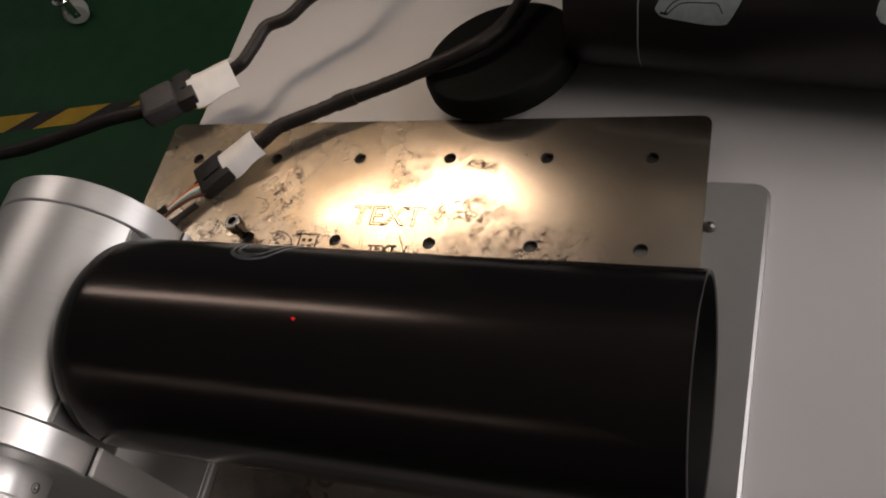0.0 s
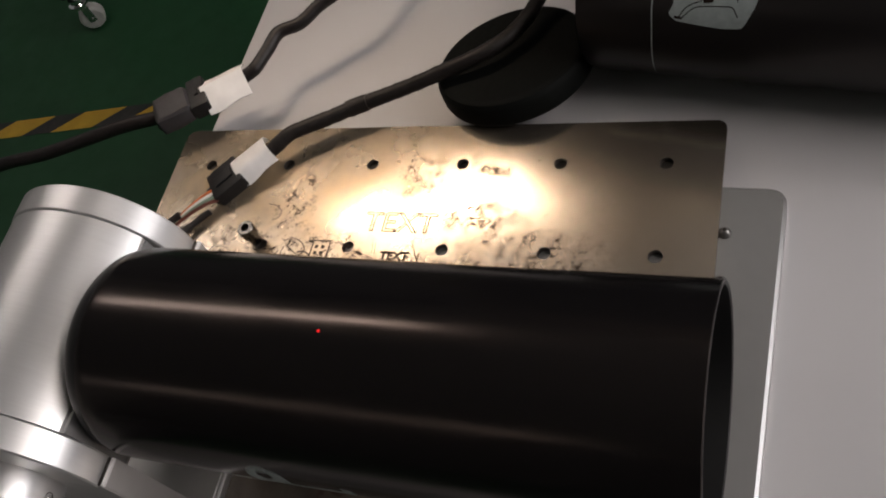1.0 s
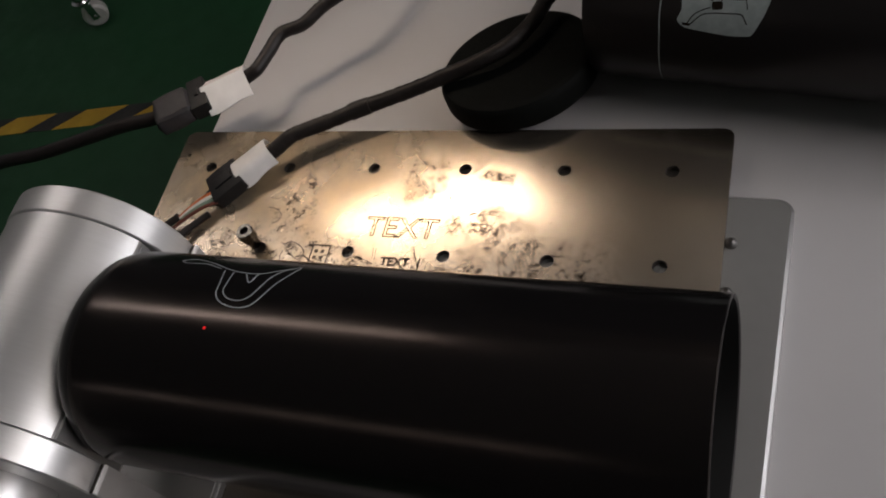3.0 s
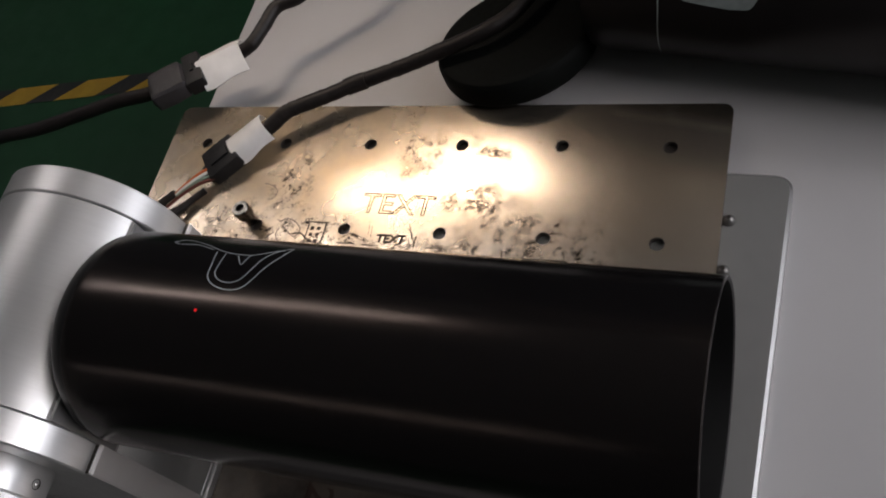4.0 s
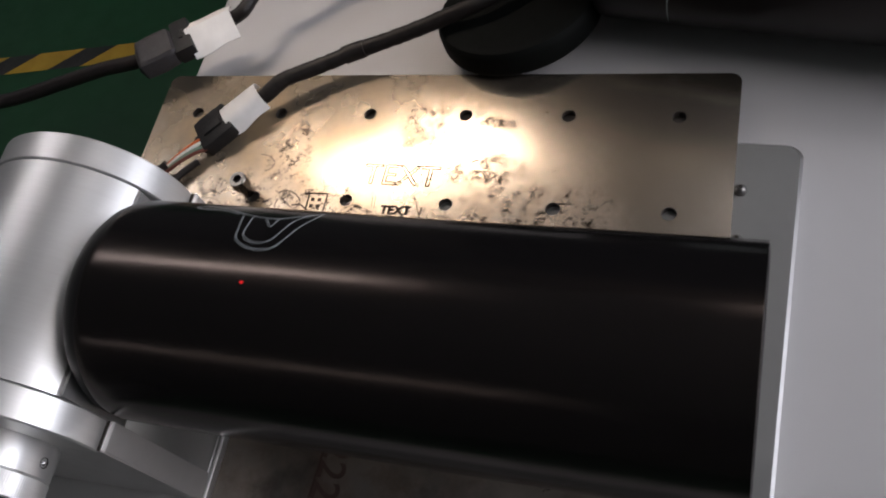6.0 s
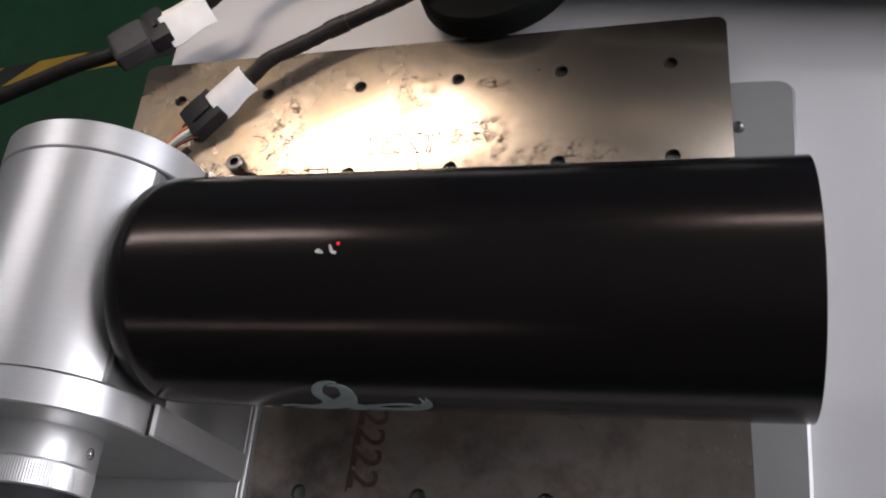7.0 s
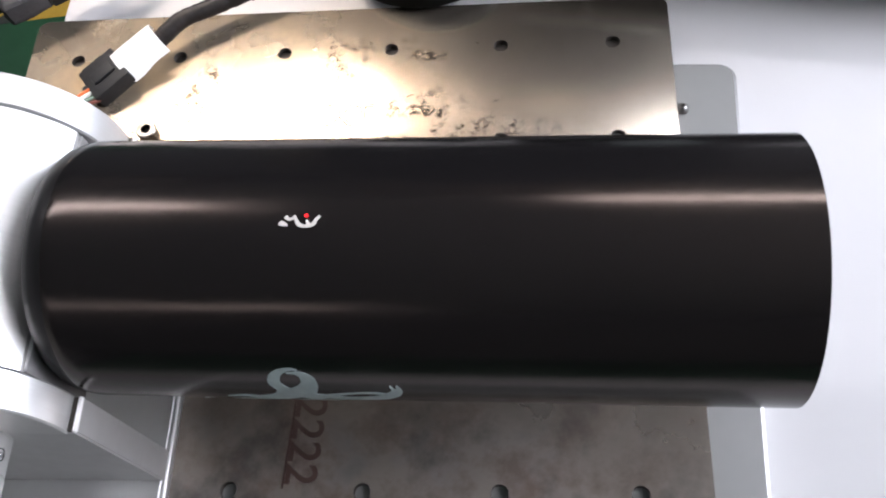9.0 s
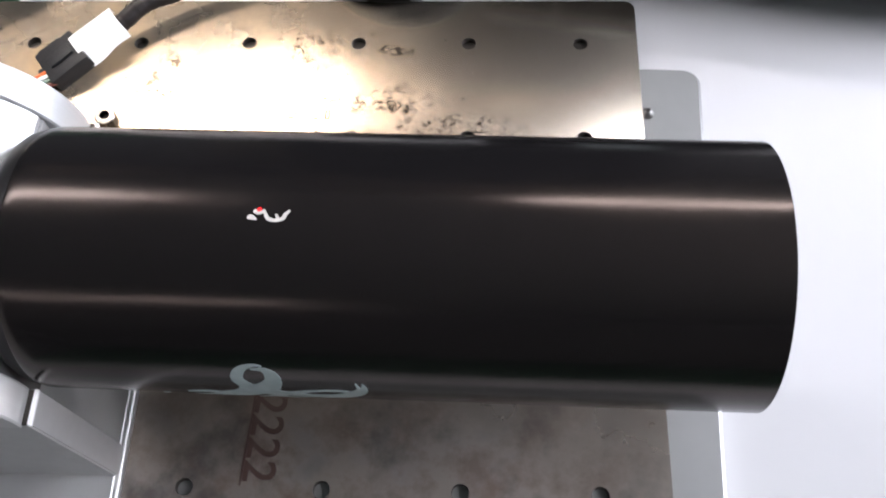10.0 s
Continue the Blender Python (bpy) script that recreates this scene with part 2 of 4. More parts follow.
WIRES = [mat("orange_wire", (0.45, 0.10, 0.02), 0.45), mat("white_wire", (0.6, 0.6, 0.56), 0.45),
         mat("green_wire", (0.16, 0.22, 0.17), 0.45), mat("brown_wire", (0.10, 0.028, 0.018), 0.45)]


def glow(name, color, strength, clear=False):
    m = bpy.data.materials.new(name)
    m.use_nodes = True
    nt = m.node_tree
    nt.nodes.clear()
    out = nt.nodes.new("ShaderNodeOutputMaterial")
    e = nt.nodes.new("ShaderNodeEmission")
    e.inputs[0].default_value, e.inputs[1].default_value = (*color, 1), strength
    if clear:
        t = nt.nodes.new("ShaderNodeBsdfTransparent")
        a = nt.nodes.new("ShaderNodeAddShader")
        nt.links.new(e.outputs[0], a.inputs[0])
        nt.links.new(t.outputs[0], a.inputs[1])
        nt.links.new(a.outputs[0], out.inputs[0])
    else:
        nt.links.new(e.outputs[0], out.inputs[0])
    return m


SKY_GLOW = glow("overcast_sky", (0.9, 0.95, 1.0), 3.0)
DIFFUSER = glow("lit_diffuser", (1.0, 0.97, 0.93), 4.0)
RED_GLOW = glow("red_pointer_light", (1.0, 0.03, 0.03), 0.65)
PLASMA = glow("plasma_core", (1.0, 0.55, 0.80), 3.0)


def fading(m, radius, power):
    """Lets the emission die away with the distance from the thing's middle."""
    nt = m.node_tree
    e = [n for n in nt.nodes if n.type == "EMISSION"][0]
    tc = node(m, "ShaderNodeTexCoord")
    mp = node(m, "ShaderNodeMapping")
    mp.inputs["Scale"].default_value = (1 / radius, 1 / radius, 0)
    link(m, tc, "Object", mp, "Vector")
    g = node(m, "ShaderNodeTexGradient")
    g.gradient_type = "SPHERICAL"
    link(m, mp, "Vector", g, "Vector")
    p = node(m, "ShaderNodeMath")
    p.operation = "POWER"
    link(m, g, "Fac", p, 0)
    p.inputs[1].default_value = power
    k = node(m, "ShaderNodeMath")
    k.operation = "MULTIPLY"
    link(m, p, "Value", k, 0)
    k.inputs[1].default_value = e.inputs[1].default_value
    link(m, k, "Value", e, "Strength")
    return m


# the halo of light round the spark, put into the emission of clear skins
HALO = fading(glow("spark_halo", (1.0, 0.09, 0.32), 0.34, clear=True), 0.0200, 3.4)
HALO_INNER = fading(glow("spark_halo_inner", (1.0, 0.16, 0.42), 1.5, clear=True), 0.0060, 1.2)


# ------------------------------------------------------------------ mesh helpers
def finish(bm, name, material, smooth=None):
    bmesh.ops.recalc_face_normals(bm, faces=bm.faces)
    me = bpy.data.meshes.new(name)
    bm.to_mesh(me)
    bm.free()
    me.materials.append(material)
    if smooth is not None:
        me.shade_smooth()
        me.set_sharp_from_angle(angle=radians(smooth))
    return me


def part(name, bm, material, parent=None, label="", smooth=35):
    """Links a bmesh as one mesh object under a thing or a part."""
    ob = new(name, finish(bm, name, material, smooth))
    if parent:
        ob.parent = parent
    return tagged(ob, label)


def thing(name, m, label, category, group="", kind=""):
    ob = new(name)
    ob.empty_display_size = 0.02
    ob.matrix_world = m
    return tagged(ob, label, category, group, kind)


def box(x0, x1, y0, y1, z0, z1, bevel=0.0, segments=2):
    bm = bmesh.new()
    bmesh.ops.create_cube(bm, size=1)
    for v in bm.verts:
        v.co = Vector((x0 + (v.co.x + 0.5) * (x1 - x0), y0 + (v.co.y + 0.5) * (y1 - y0), z0 + (v.co.z + 0.5) * (z1 - z0)))
    if bevel:
        bmesh.ops.bevel(bm, geom=bm.edges[:], offset=bevel, segments=segments, affect="EDGES", profile=0.6)
    return bm


def lathe(profile, axis="z", n=96, start=0.0, sweep=360.0):
    """A profile of (radius, height) turned about an axis."""
    bm = bmesh.new()
    rings = []
    closed = sweep >= 359.9
    count = n if closed else n + 1
    for r, h in profile:
        ring = []
        for i in range(count):
            a = radians(start + sweep * i / n)
            c, s = r * math.cos(a), r * math.sin(a)
            co = {"z": (c, s, h), "y": (c, h, s), "x": (h, c, s)}[axis]
            ring.append(bm.verts.new(co))
        rings.append(ring)
    for a, b in zip(rings, rings[1:]):
        for i in range(n):
            j = (i + 1) % count
            bm.faces.new((a[i], a[j], b[j], b[i]))
    bmesh.ops.remove_doubles(bm, verts=bm.verts[:], dist=1e-7)
    return bm


def smooth_path(points, steps=8):
    """Catmull-Rom through the points."""
    pts = [Vector(p) for p in points]
    pts = [2 * pts[0] - pts[1]] + pts + [2 * pts[-1] - pts[-2]]
    out = []
    for i in range(1, len(pts) - 2):
        p0, p1, p2, p3 = pts[i - 1:i + 3]
        for k in range(steps):
            t = k / steps
            out.append(0.5 * ((2 * p1) + (p2 - p0) * t + (2 * p0 - 5 * p1 + 4 * p2 - p3) * t * t + (3 * p1 - p0 - 3 * p2 + p3) * t ** 3))
    out.append(pts[-2])
    return out


def cable_mesh(points, radius, n=14, steps=10, wobble=0.0, seed=0):
    path = smooth_path(points, steps)
    rng = random.Random(seed)
    bm = bmesh.new()
    rings = []
    up = Vector((0, 0, 1))
    for i, p in enumerate(path):
        d = (path[min(i + 1, len(path) - 1)] - path[max(i - 1, 0)]).normalized()
        side = d.cross(up)
        side = side.normalized() if side.length > 1e-4 else Vector((1, 0, 0))
        top = side.cross(d).normalized()
        r = radius * (1 + wobble * (rng.random() - 0.5))
        rings.append([bm.verts.new(p + r * (math.cos(2 * math.pi * k / n) * side + math.sin(2 * math.pi * k / n) * top)) for k in range(n)])
    for a, b in zip(rings, rings[1:]):
        for k in range(n):
            bm.faces.new((a[k], a[(k + 1) % n], b[(k + 1) % n], b[k]))
    bm.faces.new(rings[0][::-1])
    bm.faces.new(rings[-1])
    return bm


def text_mesh(words, size, outline=0.0, depth=0.0, bold=0.0):
    """Lettering in the built-in font, as a bmesh on z = 0."""
    cu = bpy.data.curves.new("lettering", "FONT")
    cu.body, cu.size, cu.align_x, cu.align_y = words, size, "CENTER", "CENTER"
    if outline:
        cu.fill_mode, cu.bevel_depth, cu.bevel_resolution = "NONE", outline, 0
    else:
        cu.extrude, cu.offset = depth, bold
    ob = new("lettering", cu)
    dg = bpy.context.evaluated_depsgraph_get()
    me = bpy.data.meshes.new_from_object(ob.evaluated_get(dg))
    bm = bmesh.new()
    bm.from_mesh(me)
    bpy.data.objects.remove(ob)
    bpy.data.curves.remove(cu)
    bpy.data.meshes.remove(me)
    return bm


def moved(bm, m):
    bmesh.ops.transform(bm, matrix=m, verts=bm.verts[:])
    return bm


def joined(*parts):
    bm = parts[0]
    for other in parts[1:]:
        me = bpy.data.meshes.new("piece")
        other.to_mesh(me)
        other.free()
        bm.from_mesh(me)
        bpy.data.meshes.remove(me)
    return bm


# ------------------------------------------------------------------ room
def room():
    x0, x1, y0, y1, w = -3.2, 3.0, -3.6, 3.0, 0.12
    tagged(part("floor", box(x0, x1, y0, y1, FLOOR_Z - 0.1, FLOOR_Z), FLOOR_GREEN), "glossy dark green painted concrete floor", "floor", kind="structure")
    tagged(part("ceiling", box(x0, x1, y0, y1, CEIL_Z, CEIL_Z + 0.1), CEIL_PAINT), "plain light grey ceiling", "ceiling", kind="structure")
    for name, b in (("wall_west", (x0 - w, x0, y0 - w, y1 + w)), ("wall_south", (x0, x1, y0 - w, y0)), ("wall_north", (x0, x1, y1, y1 + w))):
        tagged(part(name, box(*b, FLOOR_Z - 0.1, CEIL_Z + 0.1), WALL_DARK if name != "wall_west" else WALL_PAINT), "plain dark grey painted wall" if name != "wall_west" else "plain light grey painted wall", "wall", kind="structure")
    wy0, wy1, wz0, wz1 = -0.50, 1.20, 0.65, 1.65
    wall = joined(box(x1, x1 + w, y0 - w, wy0, FLOOR_Z - 0.1, CEIL_Z + 0.1), box(x1, x1 + w, wy1, y1 + w, FLOOR_Z - 0.1, CEIL_Z + 0.1),
                  box(x1, x1 + w, wy0, wy1, FLOOR_Z - 0.1, wz0), box(x1, x1 + w, wy0, wy1, wz1, CEIL_Z + 0.1))
    tagged(part("wall_east", wall, WALL_PAINT), "plain light grey painted wall with a window opening", "wall", kind="structure")
    # added to hold the east light; no window is known there
    win = tagged(new("window_1"), "unseen white framed window, added for the light from the east", "window", kind="structure")
    for name, b in (("window_sill", (x1 - 0.03, x1 + w, wy0, wy1, wz0, wz0 + 0.03)), ("window_frame", (x1 + 0.05, x1 + 0.1, wy0, wy0 + 0.05, wz0 + 0.03, wz1)),
                    ("window_frame", (x1 + 0.05, x1 + 0.1, wy1 - 0.05, wy1, wz0 + 0.03, wz1)), ("window_frame", (x1 + 0.05, x1 + 0.1, wy0 + 0.05, wy1 - 0.05, wz1 - 0.05, wz1))):
        part(name, box(*b, 0.003), FIXTURE, win)
    tagged(part("backdrop", box(x1 + 0.35, x1 + 0.36, wy0 - 1, wy1 + 1, wz0 - 1, wz1 + 1), SKY_GLOW), "bright sky panel outside the added, unseen window", "sky", kind="structure")
    for lx, ly, length, width in CEILING_LIGHTS:
        t = thing("ceiling_light", pose(lx, ly, CEIL_Z), "white light fitting with a lit diffuser fixed to the ceiling", "ceiling light", "ceiling lights")
        part("housing", box(-length / 2 - 0.03, length / 2 + 0.03, -width / 2 - 0.03, width / 2 + 0.03, -0.05, 0, 0.006), FIXTURE, t)
        part("diffuser", box(-length / 2, length / 2, -width / 2, width / 2, -0.07, -0.05, 0.004), DIFFUSER, t, "lit milky diffuser")


def hazard_tape():
    """Striped tape along the floor."""
    t = thing("floor_tape", pose(-1.116, 0.6697, FLOOR_Z, 0, 0, 6.15), "yellow and black striped warning tape on the green floor", "floor tape")
    pitch, half, slant, width = 0.172, 0.100, 0.070, 0.043
    yellow = black = None
    for i in range(-7, 8):
        for k in (0, 1):
            if (k == 0 and yellow is None) or (k == 1 and black is None):
                bm = bmesh.new()
                wide = (pitch - half) if k else half
                co = [(0, -width / 2), (wide, -width / 2), (wide + slant, width / 2), (slant, width / 2)]
                low = [bm.verts.new((x, y, 0.0003)) for x, y in co]
                top = [bm.verts.new((x, y, 0.0009)) for x, y in co]
                bm.faces.new(top)
                bm.faces.new(low[::-1])
                for a in range(4):
                    bm.faces.new((low[a], low[(a + 1) % 4], top[(a + 1) % 4], top[a]))
                me = finish(bm, "stripe", TAPE_BLACK if k else TAPE_YELLOW)
                if k:
                    black = me
                else:
                    yellow = me
            ob = new("stripe", black if k else yellow)
            ob.parent = t
            ob.location = (i * pitch + k * half, 0, 0)


def castor():
    t = thing("castor_wheel", pose(-1.133, 0.944, FLOOR_Z, 0, 0, 35), "white nylon castor wheel with a chrome fork on the floor", "castor")
    part("wheel", moved(lathe([(0, -0.014), (0.022, -0.014), (0.027, -0.009), (0.027, 0.009), (0.022, 0.014), (0, 0.014)], "y", 40), pose(0, 0, 0.027)), WHEEL, t)
    for s in (-1, 1):
        part("fork_side", box(-0.008, 0.008, s * 0.0165 - 0.0012, s * 0.0165 + 0.0012, 0.022, 0.062, 0.001), CHROME, t)
    part("swivel", moved(lathe([(0, 0), (0.02, 0), (0.022, 0.004), (0.022, 0.008), (0.016, 0.012), (0.016, 0.02), (0, 0.02)], "z", 32), pose(-0.006, 0, 0.062)), CHROME, t)
    part("axle", lathe([(0, -0.021), (0.004, -0.021), (0.004, 0.021), (0, 0.021)], "y", 16), CHROME, t).location = (0, 0, 0.027)
    part("stem", lathe([(0, 0.082), (0.006, 0.082), (0.006, 0.1), (0, 0.1)], "z", 16), CHROME, t).location = (-0.006, 0, 0)
    part("leg", moved(box(-0.028, 0.016, -0.02, 0.34, 0.098, 0.13, 0.006), pose(0, 0, 0, 0, 0, 10)), BLACK_PLASTIC, t, "dark leg above the castor")


# ------------------------------------------------------------------ desk and plates
def desk():
    t = thing("desk", pose(0, 0, 0), "white laminate worktop on metal legs", "desk")
    part("top", moved(box(-0.0225, 1.3, -0.33, 0.75, DESK_Z - 0.028, DESK_Z, 0.002), pose(0, 0, 0, 0, 0, -0.9)), DESK_WHITE, t)
    for x in (0.05, 1.24):
        for y in (-0.28, 0.69):
            part("leg", box(x - 0.02, x + 0.02, y - 0.02, y + 0.02, FLOOR_Z, DESK_Z - 0.028, 0.003), FIXTURE, t)


def hole_plate():
    """Steel plate of 6 x 5 holes on a 50 mm grid."""
    t = thing("work_plate", pose(0, 0, 0), "scratched steel work plate with drilled holes and burn marks", "metal plate")
    p, r, n, thick, corner = 0.05, 0.0031, 24, 0.003, 0.005
    x_lo, x_hi, y_lo, y_hi = -0.0245, 0.2755, -0.2255, 0.0245
    bm = bmesh.new()
    loops = []

    def loop(points):
        vs = [bm.verts.new((x, y, 0)) for x, y in points]
        loops.extend(bm.edges.new((vs[k], vs[(k + 1) % len(vs)])) for k in range(len(vs)))
        return vs

    lips = []
    for i in range(6):
        for j in range(5):
            c = (i * p, -j * p)
            lips.append((c, loop([(c[0] + (r + 0.00015) * math.cos(2 * math.pi * k / n), c[1] + (r + 0.00015) * math.sin(2 * math.pi * k / n)) for k in range(n)])))
    outline = []
    for cx, cy, a0 in ((x_hi - corner, y_hi - corner, 0), (x_lo + corner, y_hi - corner, 90), (x_lo + corner, y_lo + corner, 180), (x_hi - corner, y_lo + corner, 270)):
        outline += [(cx + corner * math.cos(radians(a0 + 90 * k / 8)), cy + corner * math.sin(radians(a0 + 90 * k / 8))) for k in range(9)]
    loop(outline)
    bmesh.ops.triangle_fill(bm, use_beauty=True, use_dissolve=False, edges=loops, normal=(0, 0, 1))
    for (cx, cy), lip in lips:
        rim = [bm.verts.new((cx + r * math.cos(2 * math.pi * k / n), cy + r * math.sin(2 * math.pi * k / n), -0.00015)) for k in range(n)]
        low = [bm.verts.new((v.co.x, v.co.y, -thick)) for v in rim]
        for k in range(n):
            q = (k + 1) % n
            bm.faces.new((lip[k], lip[q], rim[q], rim[k]))
            bm.faces.new((rim[k], rim[q], low[q], low[k]))
    # outer wall
    ring = []
    for cx, cy, a0 in ((x_hi - corner, y_hi - corner, 0), (x_lo + corner, y_hi - corner, 90), (x_lo + corner, y_lo + corner, 180), (x_hi - corner, y_lo + corner, 270)):
        for k in range(9):
            a = radians(a0 + 90 * k / 8)
            ring.append((cx + corner * math.cos(a), cy + corner * math.sin(a)))
    top = [bm.verts.new((x, y, 0)) for x, y in ring]
    low = [bm.verts.new((x, y, -thick)) for x, y in ring]
    for k in range(len(ring)):
        q = (k + 1) % len(ring)
        bm.faces.new((top[k], low[k], low[q], top[q]))
    bmesh.ops.remove_doubles(bm, verts=bm.verts[:], dist=1e-5)
    plate = part("plate", bm, STEEL, t, smooth=30)
    # hole walls and lips take the painted shade
    plate.data.materials.append(RECESS_SHADE)
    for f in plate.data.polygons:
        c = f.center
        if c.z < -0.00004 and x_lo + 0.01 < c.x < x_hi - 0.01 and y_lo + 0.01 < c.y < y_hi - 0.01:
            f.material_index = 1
    # test engravings
    lift = 0.00012
    part("lettering", moved(text_mesh("TEXT", 0.0160, outline=0.00030), pose(0.1245, -0.0357, lift, 0, 0, -1)), INK_LIGHT, t, "large outlined letters engraved in the steel")
    part("lettering", moved(text_mesh("TEXT", 0.0062, depth=0.0001, bold=0.00022), pose(0.1262, -0.0545, lift, 0, 0, 0)), INK, t, "small dark burnt letters")
    part("lettering", moved(text_mesh("2222", 0.0170, depth=0.0001, bold=0.00018), pose(0.1270, -0.1812, lift, 0, 0, -93.5)), MARKER, t, "brown marker numbers")
    part("underline", moved(box(-0.0180, 0.0180, -0.0004, 0.0004, 0, 0.0002), pose(0.1212, -0.1812, 0, 0, 0, -93.5)), MARKER, t)
    frame_piece = joined(box(0.0775, 0.0905, -0.0472, -0.0466, 0, 0.0002), box(0.0798, 0.0804, -0.0600, -0.0470, 0, 0.0002), box(0.0893, 0.0899, -0.0600, -0.0470, 0, 0.0002))
    part("engraved_frame", frame_piece, INK, t)
    for i in range(3):
        for j in range(2):
            x, y = 0.0826 + j * 0.0036, -0.0503 - i * 0.0036
            part("engraved_square", box(x - 0.0009, x + 0.0009, y - 0.0010, y + 0.0008, 0, 0.0002), INK, t)
    for x, y, w in ((0.098, -0.0555, 0.010), (0.112, -0.0560, 0.006), (0.1385, -0.054, 0.0006)):
        part("engraved_line", box(x, x + w, y - 0.0025, y - 0.002, 0, 0.0002) if w > 0.001 else box(x, x + w, y - 0.004, y + 0.002, 0, 0.0002), INK_LIGHT, t)
    part("engraved_bar", box(0.1780, 0.2126, -0.0665, -0.0607, 0, 0.0002), INK, t)
    part("engraved_frame", joined(box(0.1590, 0.1770, -0.0608, -0.0603, 0, 0.0002), box(0.1765, 0.1770, -0.0660, -0.0608, 0, 0.0002)), INK, t)
    part("engraved_frame", joined(box(0.1120, 0.1560, -0.0613, -0.0610, 0, 0.0002), box(0.1560, 0.1563, -0.0650, -0.0610, 0, 0.0002)), INK_LIGHT, t)
    # loose scribbles and burnt spots from trial runs
    for pts, wide in (([(0.0626, -0.0476), (0.0671, -0.0457), (0.0728, -0.0479), (0.0760, -0.0521), (0.0737, -0.0556), (0.0690, -0.0530), (0.0655, -0.0500)], 0.0003),
                      ([(0.0720, -0.0540), (0.0765, -0.0535), (0.0805, -0.0560), (0.0844, -0.0583)], 0.0004),
                      ([(0.0638, -0.0510), (0.0630, -0.0545), (0.0650, -0.0580), (0.0683, -0.0595)], 0.0003),
                      ([(0.1335, -0.0450), (0.1360, -0.0510), (0.1390, -0.0570)], 0.00025),
                      ([(0.0462, -0.0253), (0.0510, -0.0262), (0.0555, -0.0300), (0.0540, -0.0340), (0.0513, -0.0348)], 0.00025),
                      ([(0.0975, -0.0500), (0.0993, -0.0492), (0.1012, -0.0502)], 0.0011), ([(0.1050, -0.0528), (0.1069, -0.0530), (0.1090, -0.0540)], 0.0006),
                      ([(0.1130, -0.0470), (0.1136, -0.0500), (0.1138, -0.0530)], 0.00014), ([(0.1145, -0.0472), (0.1150, -0.0505), (0.1152, -0.0535)], 0.00014),
                      ([(0.1390, -0.0522), (0.1391, -0.0540), (0.1390, -0.0560)], 0.00016), ([(0.1405, -0.0520), (0.1404, -0.0540), (0.1402, -0.0560)], 0.00016),
                      ([(0.1060, -0.0538), (0.1100, -0.0540), (0.1150, -0.0560), (0.1100, -0.0552), (0.1066, -0.0541)], 0.00016), ([(0.1036, -0.0551), (0.1041, -0.0546), (0.1045, -0.0553)], 0.0006),
                      ([(0.1361, -0.0322), (0.1362, -0.0365), (0.1362, -0.0408)], 0.00014), ([(0.1346, -0.0320), (0.1348, -0.0365), (0.1349, -0.0408)], 0.00012),
                      ([(0.1886, 0.0022), (0.1894, 0.0019), (0.1902, 0.0020)], 0.0003), ([(0.2018, -0.0158), (0.2022, -0.0164)], 0.0003),
                      ([(0.1970, -0.0304), (0.1980, -0.0299), (0.1990, -0.0296)], 0.00022), ([(0.1458, -0.0166), (0.1462, -0.0175)], 0.0003),
                      ([(0.1580, -0.0268), (0.1600, -0.0256), (0.1615, -0.0258)], 0.0004), ([(0.1650, -0.0258), (0.1700, -0.0264), (0.1730, -0.0272)], 0.00018)):
        bm = cable_mesh([(x, y, 0) for x, y in pts], wide, 6, 5, 0.7, 11)
        for v in bm.verts:
            v.co.z *= 0.3
        part("engraved_scribble", bm, INK, t)
    # dark discs painted as the shade at the bottom of the holes
    disc = finish(lathe([(0, 0), (0.0034, 0), (0.0034, -0.0002)], "z", 16), "hole_shade", RECESS_SHADE)
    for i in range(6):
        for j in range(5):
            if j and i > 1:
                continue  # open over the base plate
            ob = new("hole_shade", disc)
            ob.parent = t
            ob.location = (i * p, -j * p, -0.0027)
    return t


def under_plate():
    t = thing("base_plate", pose(0.3030, -0.0113, 0, 0, 0, -2.3), "matt aluminium base plate with rounded corners under the steel plate", "metal plate")
    bm = bmesh.new()
    pts = []
    x0, x1, y0, y1, c = -0.300, 0.0, -0.26, 0.0, 0.008
    for cx, cy, a0 in ((x1 - c, y1 - c, 0), (x0 + c, y1 - c, 90), (x0 + c, y0 + c, 180), (x1 - c, y0 + c, 270)):
        for k in range(9):
            a = radians(a0 + 90 * k / 8)
            pts.append((cx, cy, math.cos(a), math.sin(a)))
    levels = [(c - 0.0014, -0.003), (c, -0.0044), (c, DESK_Z)]
    def skirt(bm, lo, hi):
        rings = [[bm.verts.new((x + r * ca, y + r * sa, z)) for x, y, ca, sa in pts] for r, z in levels[lo:hi]]
        for a, b in zip(rings, rings[1:]):
            for k in range(len(pts)):
                q = (k + 1) % len(pts)
                bm.faces.new((a[k], a[q], b[q], b[k]))
        return rings

    bm.faces.new([bm.verts.new((x + levels[0][0] * ca, y + levels[0][0] * sa, levels[0][1])) for x, y, ca, sa in pts])
    part("plate", bm, ALU_SHEET, t, smooth=20)
    bm = bmesh.new()
    rings = skirt(bm, 0, 3)
    bm.faces.new(rings[-1][::-1])
    part("bevelled_edge", bm, SHEET_GLINT, t, "milled edge, painted lighter for its glint", smooth=20)


